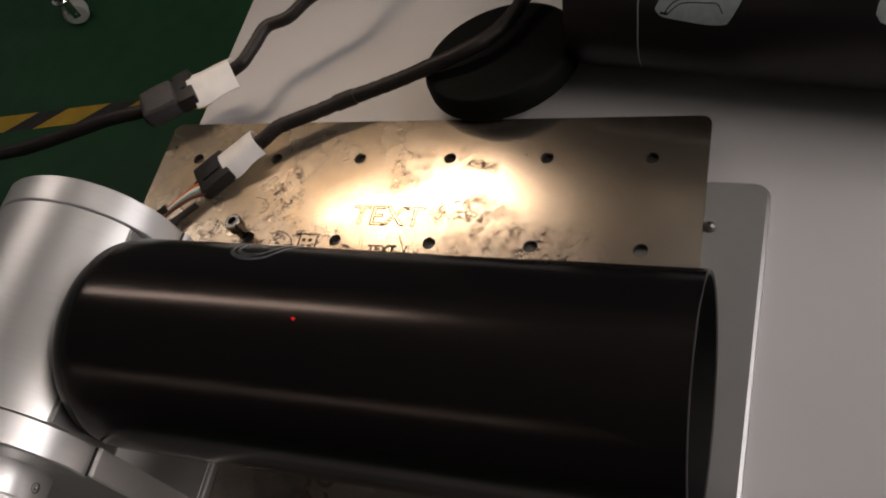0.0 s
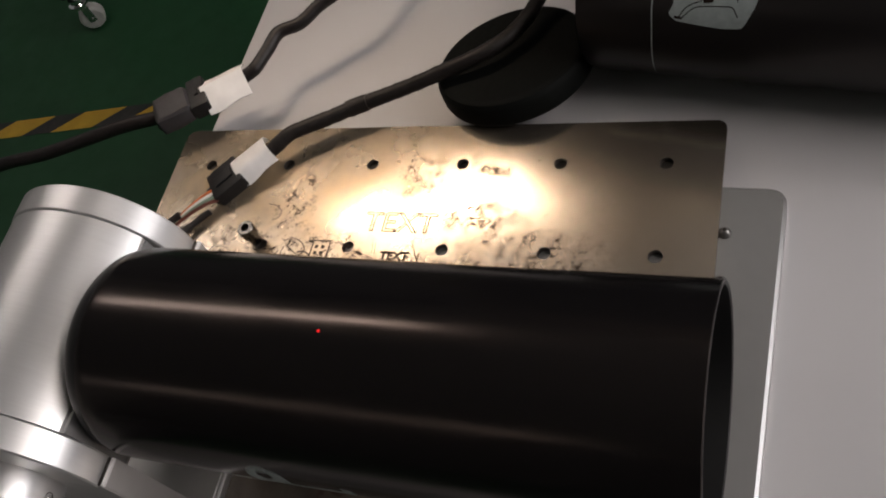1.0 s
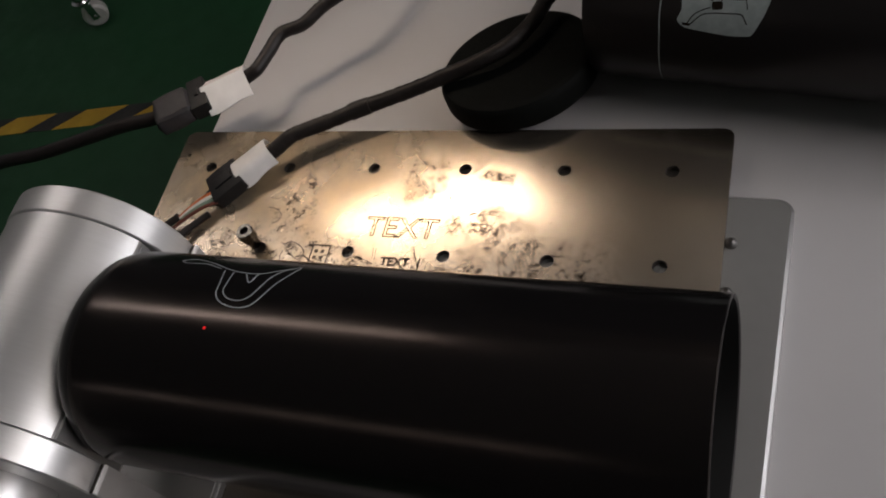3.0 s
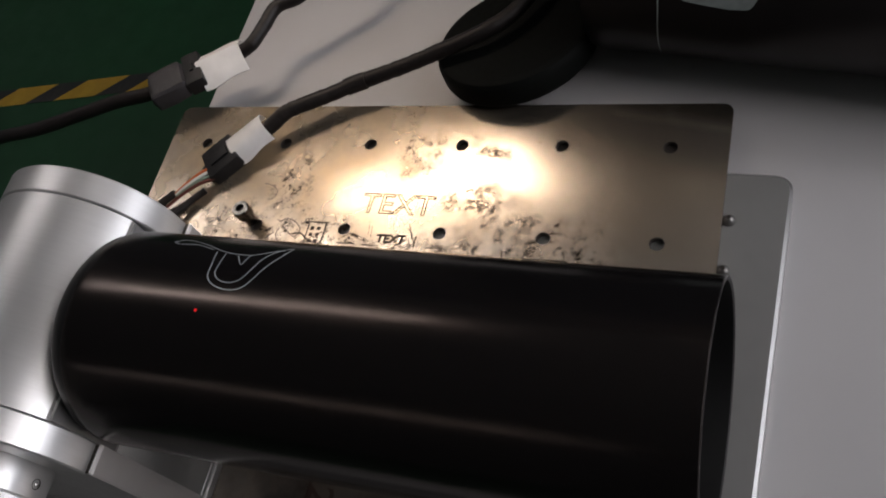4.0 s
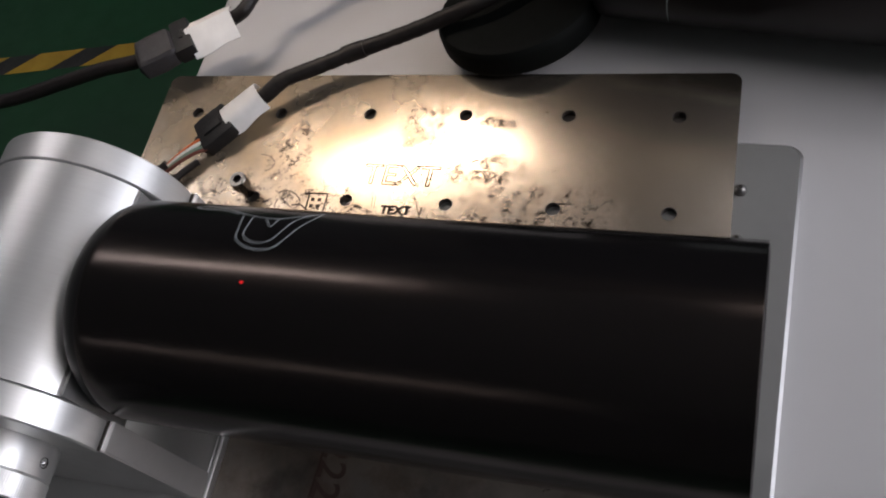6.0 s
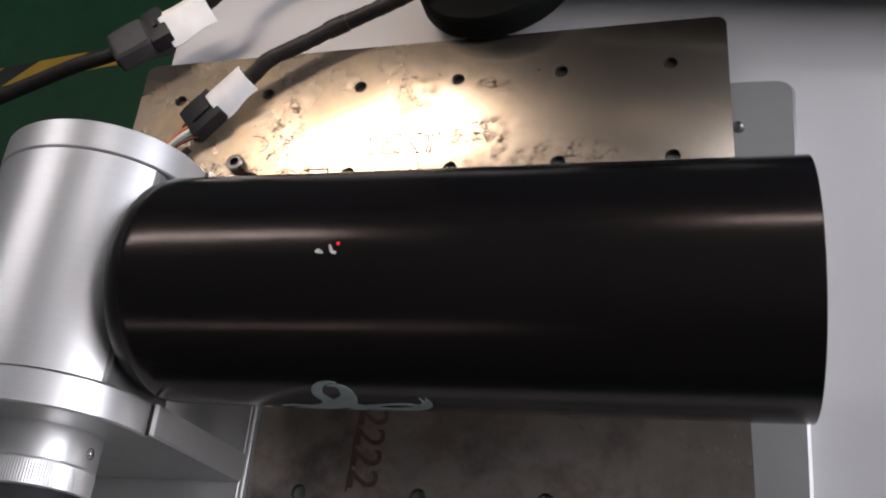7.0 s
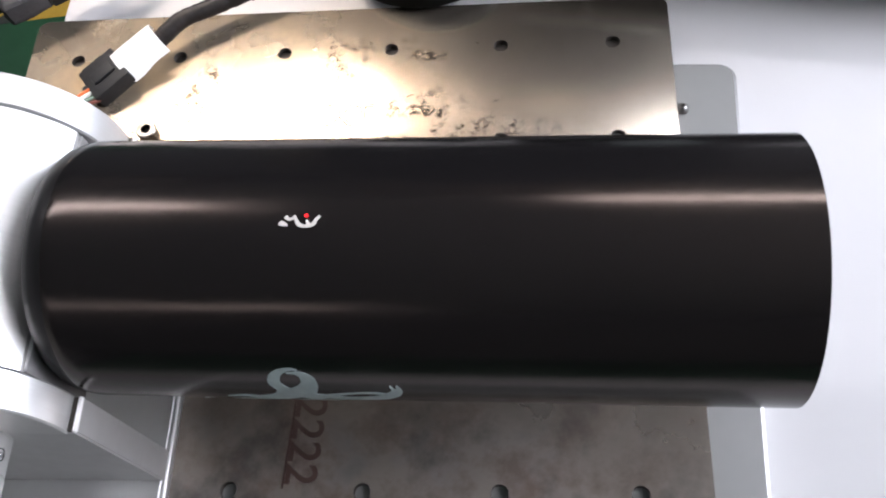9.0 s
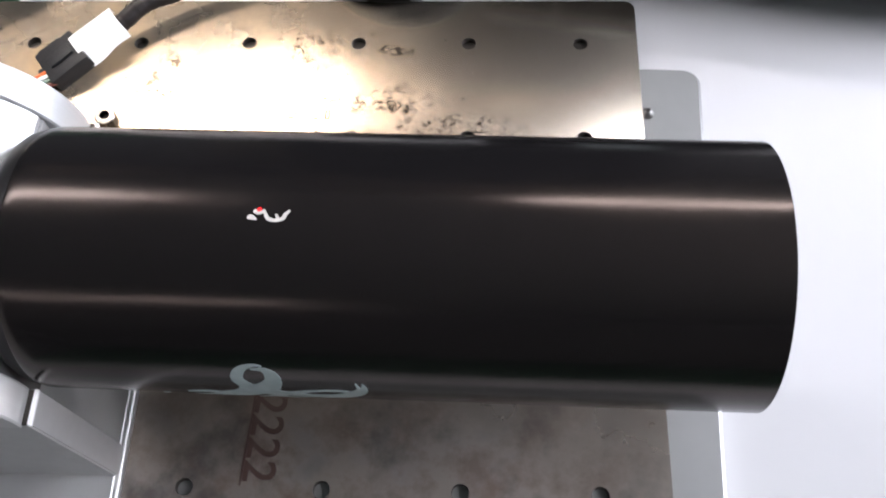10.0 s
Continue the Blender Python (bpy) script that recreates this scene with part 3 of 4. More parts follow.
def dome_screw(x, y, z, r=0.0028):
    t = thing("dome_screw", pose(x, y, z), "small dome-headed steel screw beside the steel plate", "screw", "side screws")
    part("head", lathe([(0, 0.0030), (r * 0.3, 0.0030), (r * 0.62, 0.0025), (r * 0.9, 0.0014), (r, 0), (0, 0)], "z", 24), DOME, t)
    part("socket", lathe([(0, 0.0033), (r * 0.34, 0.0033), (r * 0.34, 0.0028), (0, 0.0028)], "z", 6), RECESS_SHADE, t)


def cap_screw():
    t = thing("socket_screw", pose(0.0465, -0.0480, 0), "upright steel socket screw standing in the work plate", "screw")
    part("shank", lathe([(0, 0), (0.0030, 0), (0.0030, 0.008), (0, 0.008)], "z", 24), SCREW, t)
    part("head", lathe([(0.0022, 0.0098), (0.0022, 0.0128), (0.0040, 0.0128), (0.0044, 0.0123), (0.0044, 0.0068), (0.003, 0.0078)], "z", 32), SCREW, t)
    part("socket", lathe([(0, 0.0100), (0.00225, 0.0100), (0.00225, 0.0094), (0, 0.0094)], "z", 6), RECESS_SHADE, t)


# ------------------------------------------------------------------ rotary axis
CX, CZ, CR = 0.0333, 0.0767, 0.0393
FLAT_X = 0.0670
KX, KZ = 0.0333, 0.0752
BASE_TOP, BASE_X = 0.0065, 0.0777


def rotary():
    """Turning head: a cylinder between two clamped bearing arms on a base, with the chuck on its flat face."""
    t = thing("rotary_axis", pose(0, 0, 0), "brushed aluminium rotary axis clamped between two arms on a base block", "rotary chuck")
    # body with a flat face
    bm = bmesh.new()
    n = 90
    half = math.acos((FLAT_X - CX) / CR)
    prof = [(CX + CR * math.cos(half + (2 * math.pi - 2 * half) * k / n), CZ + CR * math.sin(half + (2 * math.pi - 2 * half) * k / n)) for k in range(n + 1)]
    rings = [[bm.verts.new((x, y, z)) for x, z in prof] for y in (-0.1862, -0.1052)]
    for k in range(n):
        bm.faces.new((rings[0][k], rings[0][k + 1], rings[1][k + 1], rings[1][k]))
    bm.faces.new((rings[0][n], rings[0][0], rings[1][0], rings[1][n]))
    bm.faces.new(rings[0])
    bm.faces.new(rings[1][::-1])
    part("body", bm, ALU, t, "brushed aluminium cylinder with a flat chuck face", smooth=25)
    # thin sheet over the flat that carries its painted shade
    part("shaded_face", box(FLAT_X, FLAT_X + 0.0012, -0.1858, -0.1056, CZ - 0.0185, CZ + 0.0185, 0.0003), FACE_SHADE, t, "flat chuck face, greyed for its shade")
    # end rings, the upper halves of the bearing clamps
    for y0, y1 in ((-0.1048, -0.0929), (-0.1983, -0.1866)):
        r = CR + 0.0005
        ring = lathe([(0.012, y0), (r - 0.0006, y0), (r, y0 + 0.0006), (r, y1 - 0.0006), (r - 0.0006, y1), (0.012, y1)], "y", 72, -5.5, 191)
        part("end_ring", moved(ring, pose(CX, 0, CZ)), ALU, t)
    # arms: sloping cheeks below the clamp line
    for y0, y1 in ((-0.1046, -0.0931), (-0.1981, -0.1868)):
        bm = bmesh.new()
        pts = [(0.0757, 0.0745), (BASE_X, BASE_TOP), (2 * CX - BASE_X, BASE_TOP), (2 * CX - 0.0757, 0.0745)]
        a = [bm.verts.new((x, y0, z)) for x, z in pts]
        b = [bm.verts.new((x, y1, z)) for x, z in pts]
        bm.faces.new(a)
        bm.faces.new(b[::-1])
        for k in range(4):
            bm.faces.new((a[k], a[(k + 1) % 4], b[(k + 1) % 4], b[k]))
        bmesh.ops.bevel(bm, geom=bm.edges[:], offset=0.0006, segments=2, affect="EDGES")
        arm = part("bearing_arm", bm, ALU_DARK, t, "grey cast bearing arm")
        # a dark filler block stands for the shade in the slit
        part("clamp_gap_shade", box(0.0720, 0.0748, y0 + 0.0003, y1 - 0.0003, 0.0600, 0.0748), RECESS_SHADE, arm, "dark filler as the shade between arm and clamp ring")
        part("chamfer", box(0.0748, 0.0759, y0 + 0.0002, y1 - 0.0002, 0.0735, 0.0752, 0.0003), ALU_GLINT, arm, "milled chamfer, painted pale for its glint")
    # base block
    base = part("base_block", box(-0.021, BASE_X, -0.30, -0.0640, 0.0002, BASE_TOP, 0.0006), ALU_DARK, t, "grey base block with a milled edge, painted lighter for its glint")
    bm = bmesh.new()
    ends = [[bm.verts.new((x, y, z)) for x, z in ((BASE_X - 0.0015, BASE_TOP + 0.0004), (BASE_X + 0.0005, BASE_TOP - 0.0014), (BASE_X - 0.0015, BASE_TOP - 0.0014))] for y in (-0.30, -0.0645)]
    for k in range(3):
        bm.faces.new((ends[0][k], ends[0][(k + 1) % 3], ends[1][(k + 1) % 3], ends[1][k]))
    bm.faces.new(ends[0])
    bm.faces.new(ends[1][::-1])
    part("milled_glint", bm, ALU_GLINT, base, "milled chamfer, painted pale for its glint")
    part("milled_glint", box(-0.0205, BASE_X - 0.0004, -0.0640, -0.0630, BASE_TOP - 0.0016, BASE_TOP + 0.0003, 0.0003), ALU_GLINT, base, "milled chamfer, painted pale for its glint")
    # handwheel side
    collar = part("collar", moved(lathe([(0, -0.1970), (0.0200, -0.1970), (0.0204, -0.1986), (0.0204, -0.2100), (0.0200, -0.2104), (0.0, -0.2104)], "y", 72), pose(KX, 0, KZ)), ALU, t)
    hole = moved(lathe([(0, 0), (0.0016, 0), (0.0020, 0.0003), (0.0020, -0.001), (0, -0.001)], "z", 20), pose(KX + 0.0203, -0.2049, KZ - 0.0006, 0, 90, 0))
    part("set_screw", hole, RECESS_SHADE, collar, "set screw hole with painted shade")
    ball = bmesh.new()
    bmesh.ops.create_icosphere(ball, subdivisions=3, radius=0.0010)
    part("set_screw_tip", moved(ball, pose(KX + 0.0201, -0.2049, KZ - 0.0006)), CHROME, collar, "bright screw tip in the hole", smooth=180)
    knob = bmesh.new()
    n = 280
    rings = []
    for y, r, k in ((-0.2104, 0.0200, 0), (-0.2110, 0.0206, 1), (-0.2190, 0.0206, 1), (-0.2196, 0.0200, 0)):
        rings.append([knob.verts.new((KX + (r - k * 0.00010 * (i % 2)) * math.cos(2 * math.pi * i / n), y, KZ + (r - k * 0.00010 * (i % 2)) * math.sin(2 * math.pi * i / n))) for i in range(n)])
    for a, b in zip(rings, rings[1:]):
        for i in range(n):
            knob.faces.new((a[i], a[(i + 1) % n], b[(i + 1) % n], b[i]))
    knob.faces.new(rings[0][::-1])
    knob.faces.new(rings[-1])
    part("knurled_knob", knob, ALU, t, "finely knurled bright knob", smooth=10)
    part("motor_cover", moved(lathe([(0, -0.2197), (0.0205, -0.2197), (0.021, -0.2205), (0.021, -0.262), (0, -0.262)], "y", 64), pose(KX, 0, KZ)), BLACK_PLASTIC, t, "black motor cover")
    # chuck behind the tumbler
    part("chuck", lathe([(0, 0), (0.017, 0), (0.017, 0.0035), (0.014, 0.0045), (0, 0.0045)], "x", 64), BLACK_PLASTIC, t).location = (FLAT_X, TUBE_Y + 0.0022, TUBE_Z)
    return t


# ------------------------------------------------------------------ tumbler
TUBE_Y, TUBE_Z, TUBE_R = -0.1485, 0.0809, 0.0401
TUBE_X0, TUBE_X1 = 0.0781, 0.2890
# the tumbler's axis, which points a little towards the front
AXIS = pose(0.19, TUBE_Y, TUBE_Z, 0, -0.25, -1.2) @ pose(-0.19, 0, 0)


def wrap(x, deg, lift):
    """A place on the tumbler's skin in its own space: metres along it, degrees round it."""
    a = radians(deg)
    r = TUBE_R + lift
    return Vector((x - TUBE_X0, -r * math.sin(a), r * math.cos(a)))


def ribbon(points, lift=0.00012, steps=10):
    """A tapering band on the skin: (x in mm from the tumbler's end, mm round, width in mm) along its middle."""
    path = smooth_path(points, steps)
    bm = bmesh.new()
    rows = []
    for i, p in enumerate(path):
        d = path[min(i + 1, len(path) - 1)] - path[max(i - 1, 0)]
        d.z = 0
        d.normalize()
        w = max(p.z, 0.05) / 2
        row = []
        for s in (-1, -0.33, 0.33, 1):
            x, y = p.x - d.y * w * s, p.y + d.x * w * s
            row.append(bm.verts.new(wrap(TUBE_X0 + x / 1000, math.degrees(y / 1000 / TUBE_R), lift)))
        rows.append(row)
    for a, b in zip(rows, rows[1:]):
        for k in range(3):
            bm.faces.new((a[k], a[k + 1], b[k + 1], b[k]))
    bmesh.ops.recalc_face_normals(bm, faces=bm.faces)
    back = bmesh.ops.extrude_face_region(bm, geom=bm.faces[:])
    for v in [g for g in back["geom"] if isinstance(g, bmesh.types.BMVert)]:
        k = (TUBE_R - 0.0002) / math.hypot(v.co.y, v.co.z)
        v.co.y *= k
        v.co.z *= k
    return bm


def flower(parent):
    """A five-armed looped flourish; x is mm along the tumbler, y mm round it from the loop's tip."""
    ox = 67.0
    bands = [
        [(-1.4, 16.1, 8.2), (-3.2, 11.5, 4.5), (-4.8, 7.4, 3.7), (-4.0, 3.8, 3.3), (-1.9, 1.4, 2.2), (1.1, 0.4, 1.2), (3.2, 0.8, 0.6)],
        [(-0.3, 2.2, 0.6), (2.9, 2.2, 1.8), (5.0, 4.2, 3.9), (5.3, 7.8, 4.9), (3.1, 12.3, 7.3), (-1.3, 17.6, 12.2)],
        [(-1.9, 16.2, 8.2), (-7.3, 21.8, 7.8), (-11.3, 28.7, 7.8), (-12.9, 34.2, 7.3)],
        [(2.4, 16.4, 8.2), (5.4, 19.9, 4.5), (3.1, 24.5, 3.7), (-1.4, 29.7, 4.9)],
        [(-11.8, 34.7, 5.0), (-7.0, 32.9, 3.5), (-1.7, 30.4, 5.0)],
        [(3.8, 17.5, 6.0), (8.9, 18.5, 4.5), (13.8, 20.0, 4.5), (20.1, 19.7, 4.2), (25.7, 17.4, 4.5), (29.3, 13.7, 3.8), (30.7, 10.7, 2.0), (30.5, 8.0, 0.5)],
        [(28.5, 13.8, 1.6), (29.1, 10.7, 1.0), (28.5, 8.0, 0.4)],
        [(6.9, 17.9, 2.5), (12.8, 15.3, 1.8), (18.2, 13.8, 1.2), (23.3, 13.5, 1.5), (27.6, 14.7, 1.0)],
        [(-7.0, 19.0, 5.5), (-11.8, 20.4, 3.8), (-14.1, 19.1, 2.5), (-17.3, 18.4, 1.8), (-22.2, 19.6, 0.5)],
        [(-8.9, 25.0, 8.5), (-16.1, 27.9, 5.5), (-20.6, 30.3, 3.8), (-26.6, 32.8, 2.8), (-30.5, 31.4, 2.2), (-31.8, 29.1, 1.5), (-31.7, 26.8, 0.5)],
        [(-11.8, 33.3, 4.5), (-18.4, 36.0, 2.2), (-23.7, 38.3, 1.2), (-28.8, 40.9, 0.5)],
        [(-2.7, 30.6, 4.5), (4.2, 29.8, 3.8), (9.2, 30.8, 4.2), (10.6, 34.1, 3.5), (10.6, 38.0, 2.0)],
        [(-5.6, 34.6, 2.5), (-1.8, 35.9, 2.5), (0.7, 38.5, 1.8), (2.7, 40.7, 0.8)],
    ]
    for k, band in enumerate(bands):
        part("engraved_band", ribbon([(ox + x, y, w) for x, y, w in band], 0.00010 + 0.000012 * k), ENGRAVED, parent, "pale engraved flourish")


def outline_loops(parent):
    """Thin double outline of another flourish, engraved as lines."""
    lines = [
        [(46.5, -180.3), (49.0, -169.9), (50.5, -162.5), (53.7, -158.0), (58.4, -155.8), (62.6, -155.8), (66.0, -158.2), (68.1, -164.3), (69.6, -171.4), (71.9, -181.4), (72.8, -189.6)],
        [(50.5, -179.5), (51.7, -170.3), (52.5, -164.6), (55.6, -160.6), (60.2, -159.6), (63.5, -162.5), (65.1, -169.4), (66.1, -177.5), (68.4, -184.8), (70.5, -187.4)],
        [(55.9, -178.5), (59.8, -171.8), (60.3, -178.4), (61.1, -180.1)],
        [(24.9, -187.7), (29.1, -191.1), (37.9, -187.8), (47.7, -181.7), (55.4, -179.5), (61.7, -180.3), (68.0, -185.7), (72.5, -190.4)],
        [(24.9, -187.7), (27.8, -185.5), (31.9, -185.8), (36.5, -185.9), (44.1, -182.1)],
    ]
    for line in lines:
        part("engraved_line", ribbon([(x, math.radians(deg) * TUBE_R * 1000, 0.45) for x, deg in line], 0.00008), OUTLINE, parent, "thin pale engraved outline")


def tumbler():
    t = thing("tumbler", AXIS @ pose(TUBE_X0, 0, 0, 124), "gloss black coated steel tumbler held in the rotary chuck", "tumbler")
    length = TUBE_X1 - TUBE_X0
    r = TUBE_R
    prof = [(r - 0.0004, 0.0), (r - 0.0001, 0.0012), (r, 0.003), (r, 0.008), (r, length - 0.006), (r, length - 0.0003), (r - 0.0004, length)]
    part("body", lathe(prof, "x", 160), TUMBLER_BLACK, t, smooth=40)
    part("base_cap", lathe([(0, -0.0098), (r - 0.012, -0.0098), (r - 0.0070, -0.0091), (r - 0.0036, -0.0072), (r - 0.0014, -0.0040), (r - 0.0006, -0.0012), (r - 0.0004, 0.0)], "x", 128), CAP_BLACK, t, "rounded satin black base")
    part("rim", lathe([(r - 0.0004, length), (r - 0.0010, length + 0.0001), (r - 0.0017, length - 0.0004)], "x", 160), RIM, t, "thin bare metal rim")
    part("inner_wall", lathe([(r - 0.0017, length - 0.0004), (r - 0.0020, length - 0.006), (r - 0.0030, length - 0.03), (r - 0.0030, 0.115), (r - 0.008, 0.110), (0, 0.110)], "x", 96), INNER_BLACK, t)
    flower(t)
    outline_loops(t)
    return t


# ------------------------------------------------------------------ cables
def connector(name, m, label, body_len=0.015, width=0.0165, height=0.0085, sleeve_len=0.0225, sleeve_w=0.0185, crest=1.0):
    """Plug housing with a latch, wrapped by a folded white marking sleeve; x runs along the cable."""
    t = thing(name, m, label, "cable connector", "cable connectors")
    part("housing", box(-body_len, 0.002, -width / 2, width / 2, 0, height, 0.0010), BLACK_PLASTIC, t)
    part("latch", box(-body_len + 0.002, -0.004, width / 2, width / 2 + 0.0025, 0.002, height - 0.002, 0.0006), BLACK_PLASTIC, t)
    part("latch", box(-body_len - 0.0025, -body_len + 0.001, -width * 0.30, width * 0.12, 0.001, height - 0.001, 0.0005), BLACK_PLASTIC, t)
    part("latch", box(-body_len + 0.004, -0.002, -0.003, 0.003, height, height + 0.0012, 0.0004), BLACK_PLASTIC, t)
    # sleeve: a creased sheet folded over the cable
    bm = bmesh.new()
    nx, ny = 9, 12
    tops, lows = [], []
    for i in range(nx + 1):
        u = i / nx
        x = -0.0005 + sleeve_len * u
        row, low = [], []
        for j in range(ny + 1):
            v = j / ny * 2 - 1
            y = v * sleeve_w / 2 * (1 - 0.07 * u + 0.03 * math.sin(5 * u))
            ridge = (1 - abs(v) ** crest) ** 0.8
            z = 0.0016 + (height - 0.0004) * ridge + 0.0006 * math.sin(7 * u + 3 * v) * (1 - ridge)
            row.append(bm.verts.new((x, y, z)))
            low.append(bm.verts.new((x, y * 0.985, z - 0.0007)))
        tops.append(row)
        lows.append(low)
    for grid, flip in ((tops, False), (lows, True)):
        for i in range(nx):
            for j in range(ny):
                f = (grid[i][j], grid[i + 1][j], grid[i + 1][j + 1], grid[i][j + 1])
                bm.faces.new(f[::-1] if flip else f)
    for i in range(nx):
        for j in (0, ny):
            bm.faces.new((tops[i][j], tops[i + 1][j], lows[i + 1][j], lows[i][j]))
    for j in range(ny):
        for i in (0, nx):
            bm.faces.new((tops[i][j], tops[i][j + 1], lows[i][j + 1], lows[i][j]))
    part("marking_sleeve", bm, LABEL, t, "creased white marking sleeve", smooth=50)
    return t


def cables():
    connector("cable_connector", pose(0.0268, -0.0096, 0.0035, 0, -12, 38), "black plug with a white sleeve lying on the steel plate",
              body_len=0.0175, width=0.0185, crest=3.0)
    c = connector("cable_connector", pose(-0.0100, 0.0377, 0.0115, 0, 0, 32), "black plug with wide white sleeve held over the desk edge",
                  body_len=0.0085, width=0.0235, height=0.0095, sleeve_len=0.0265, sleeve_w=0.0280)
    boot = box(-0.0305, -0.0080, -0.0110, 0.0100, -0.001, 0.0112, 0.0038, 3)
    bmesh.ops.subdivide_edges(boot, edges=boot.edges[:], cuts=1)
    for v in boot.verts:
        n = noise.noise_vector(v.co * 220)
        v.co += n * 0.0012
    part("boot", boot, BOOT, c, "dull dark heat-shrink boot")
    t = thing("control_cable", pose(-0.0004, 0.0005, 0), "black sleeved cable running over the plate and the round black cap", "cable")
    part("sleeve", cable_mesh([(0.0400, 0.0000, 0.0085), (0.0462, 0.0048, 0.0105), (0.0536, 0.0116, 0.0122), (0.0648, 0.0179, 0.0116), (0.0762, 0.0239, 0.0112), (0.0861, 0.0293, 0.0112), (0.0997, 0.0346, 0.0118), (0.1151, 0.0397, 0.0135),
                               (0.1303, 0.0447, 0.0160), (0.1514, 0.0518, 0.0200), (0.1659, 0.0625, 0.0205), (0.1747, 0.0775, 0.0200), (0.1798, 0.0935, 0.0200), (0.197, 0.115, 0.030), (0.200, 0.145, 0.05), (0.19, 0.20, 0.09), (0.18, 0.36, 0.12)], 0.0040, wobble=0.10, seed=3), CABLE, t)
    part("tape_wrap", cable_mesh([(0.0826, 0.0274, 0.0112), (0.0861, 0.0293, 0.0112), (0.0929, 0.0319, 0.0115)], 0.0046, steps=3), CABLE, t, "wrapped tape joint")
    t = thing("power_cable", pose(-0.0012, 0.0014, 0), "black sleeved cable arching over the white desk", "cable")
    part("sleeve", cable_mesh([(0.0100, 0.0470, 0.0155), (0.0133, 0.0490, 0.0160), (0.0194, 0.0536, 0.0175), (0.0234, 0.0656, 0.0185), (0.0278, 0.0773, 0.0200),
                               (0.0398, 0.0837, 0.0200), (0.0498, 0.0949, 0.0220), (0.0623, 0.1041, 0.0240), (0.075, 0.125, 0.022), (0.085, 0.16, 0.012), (0.09, 0.25, -0.0085), (0.1, 0.345, -0.0085)], 0.0038, wobble=0.06, seed=5), CABLE, t)
    t = thing("hanging_cable", pose(-0.0018, 0.0015, 0), "smooth black cable hanging off the desk edge", "cable")
    part("jacket", cable_mesh([(-0.0280, 0.0228, 0.0165), (-0.0382, 0.0198, 0.0160), (-0.0584, 0.0163, 0.0145), (-0.0832, 0.0107, 0.0110), (-0.1185, 0.0029, 0.0060), (-0.1592, -0.0004, -0.0010), (-0.24, -0.002, -0.03), (-0.36, -0.02, -0.12), (-0.42, -0.03, -0.4), (-0.43, -0.03, -0.777)], 0.0040, seed=6), CABLE, t)
    # loose wires between the plug and the rotary axis
    t = thing("loose_wires", pose(0, 0, 0), "thin coloured wires and a dark sleeve leading to the rotary axis", "wires")
    for k, (material, dy) in enumerate(zip(WIRES, (0.004, 0.0015, -0.0015, -0.004))):
        part("wire", cable_mesh([(0.0185, -0.0215 + dy * 1.1 - 0.001, 0.006), (0.012, -0.0275 + dy, 0.0075), (0.004, -0.0345 + dy * 0.8, 0.007), (-0.004, -0.043 + dy * 0.5, 0.0055)], 0.00095, 8), material, t)
    part("dark_sleeve", cable_mesh([(-0.001, -0.0375, 0.006), (-0.010, -0.0455, 0.005), (-0.022, -0.058, 0.005), (-0.035, -0.075, 0.01)], 0.0030, 12, wobble=0.1), CABLE, t)
    part("dark_sleeve", cable_mesh([(0.0145, -0.0330, 0.004), (0.008, -0.040, 0.004), (0.000, -0.0515, 0.005), (-0.01, -0.068, 0.006), (-0.02, -0.085, 0.01)], 0.0019, 12, wobble=0.1), CABLE, t)


# ------------------------------------------------------------------ things behind the plate
def puck():
    """A low round cap that leans: its back on the desk, its front edge over the steel plate."""
    r, h = 0.0415, 0.0161
    t = thing("round_cap", pose(0.1677, 0.0596, -0.0046, -9.7, -6.1), "round black rubber cap tilted against the steel plate", "cap")
    part("wall", lathe([(r - 0.0050, 0.0), (r - 0.0026, 0.0007), (r - 0.0008, 0.0024), (r, 0.0050), (r, h - 0.0042), (r - 0.0005, h - 0.0025), (r - 0.0016, h - 0.0010)], "z", 96), PUCK_BLACK, t)
    part("top", lathe([(r - 0.0016, h - 0.0010), (r - 0.0032, h - 0.0002), (r - 0.0050, h), (r * 0.5, h + 0.0002), (0, h + 0.0003)], "z", 96), PUCK_BLACK, t, "flat matt top")
    part("underside", lathe([(r - 0.0050, 0.0), (0, 0.0)], "z", 96), PUCK_BLACK, t)


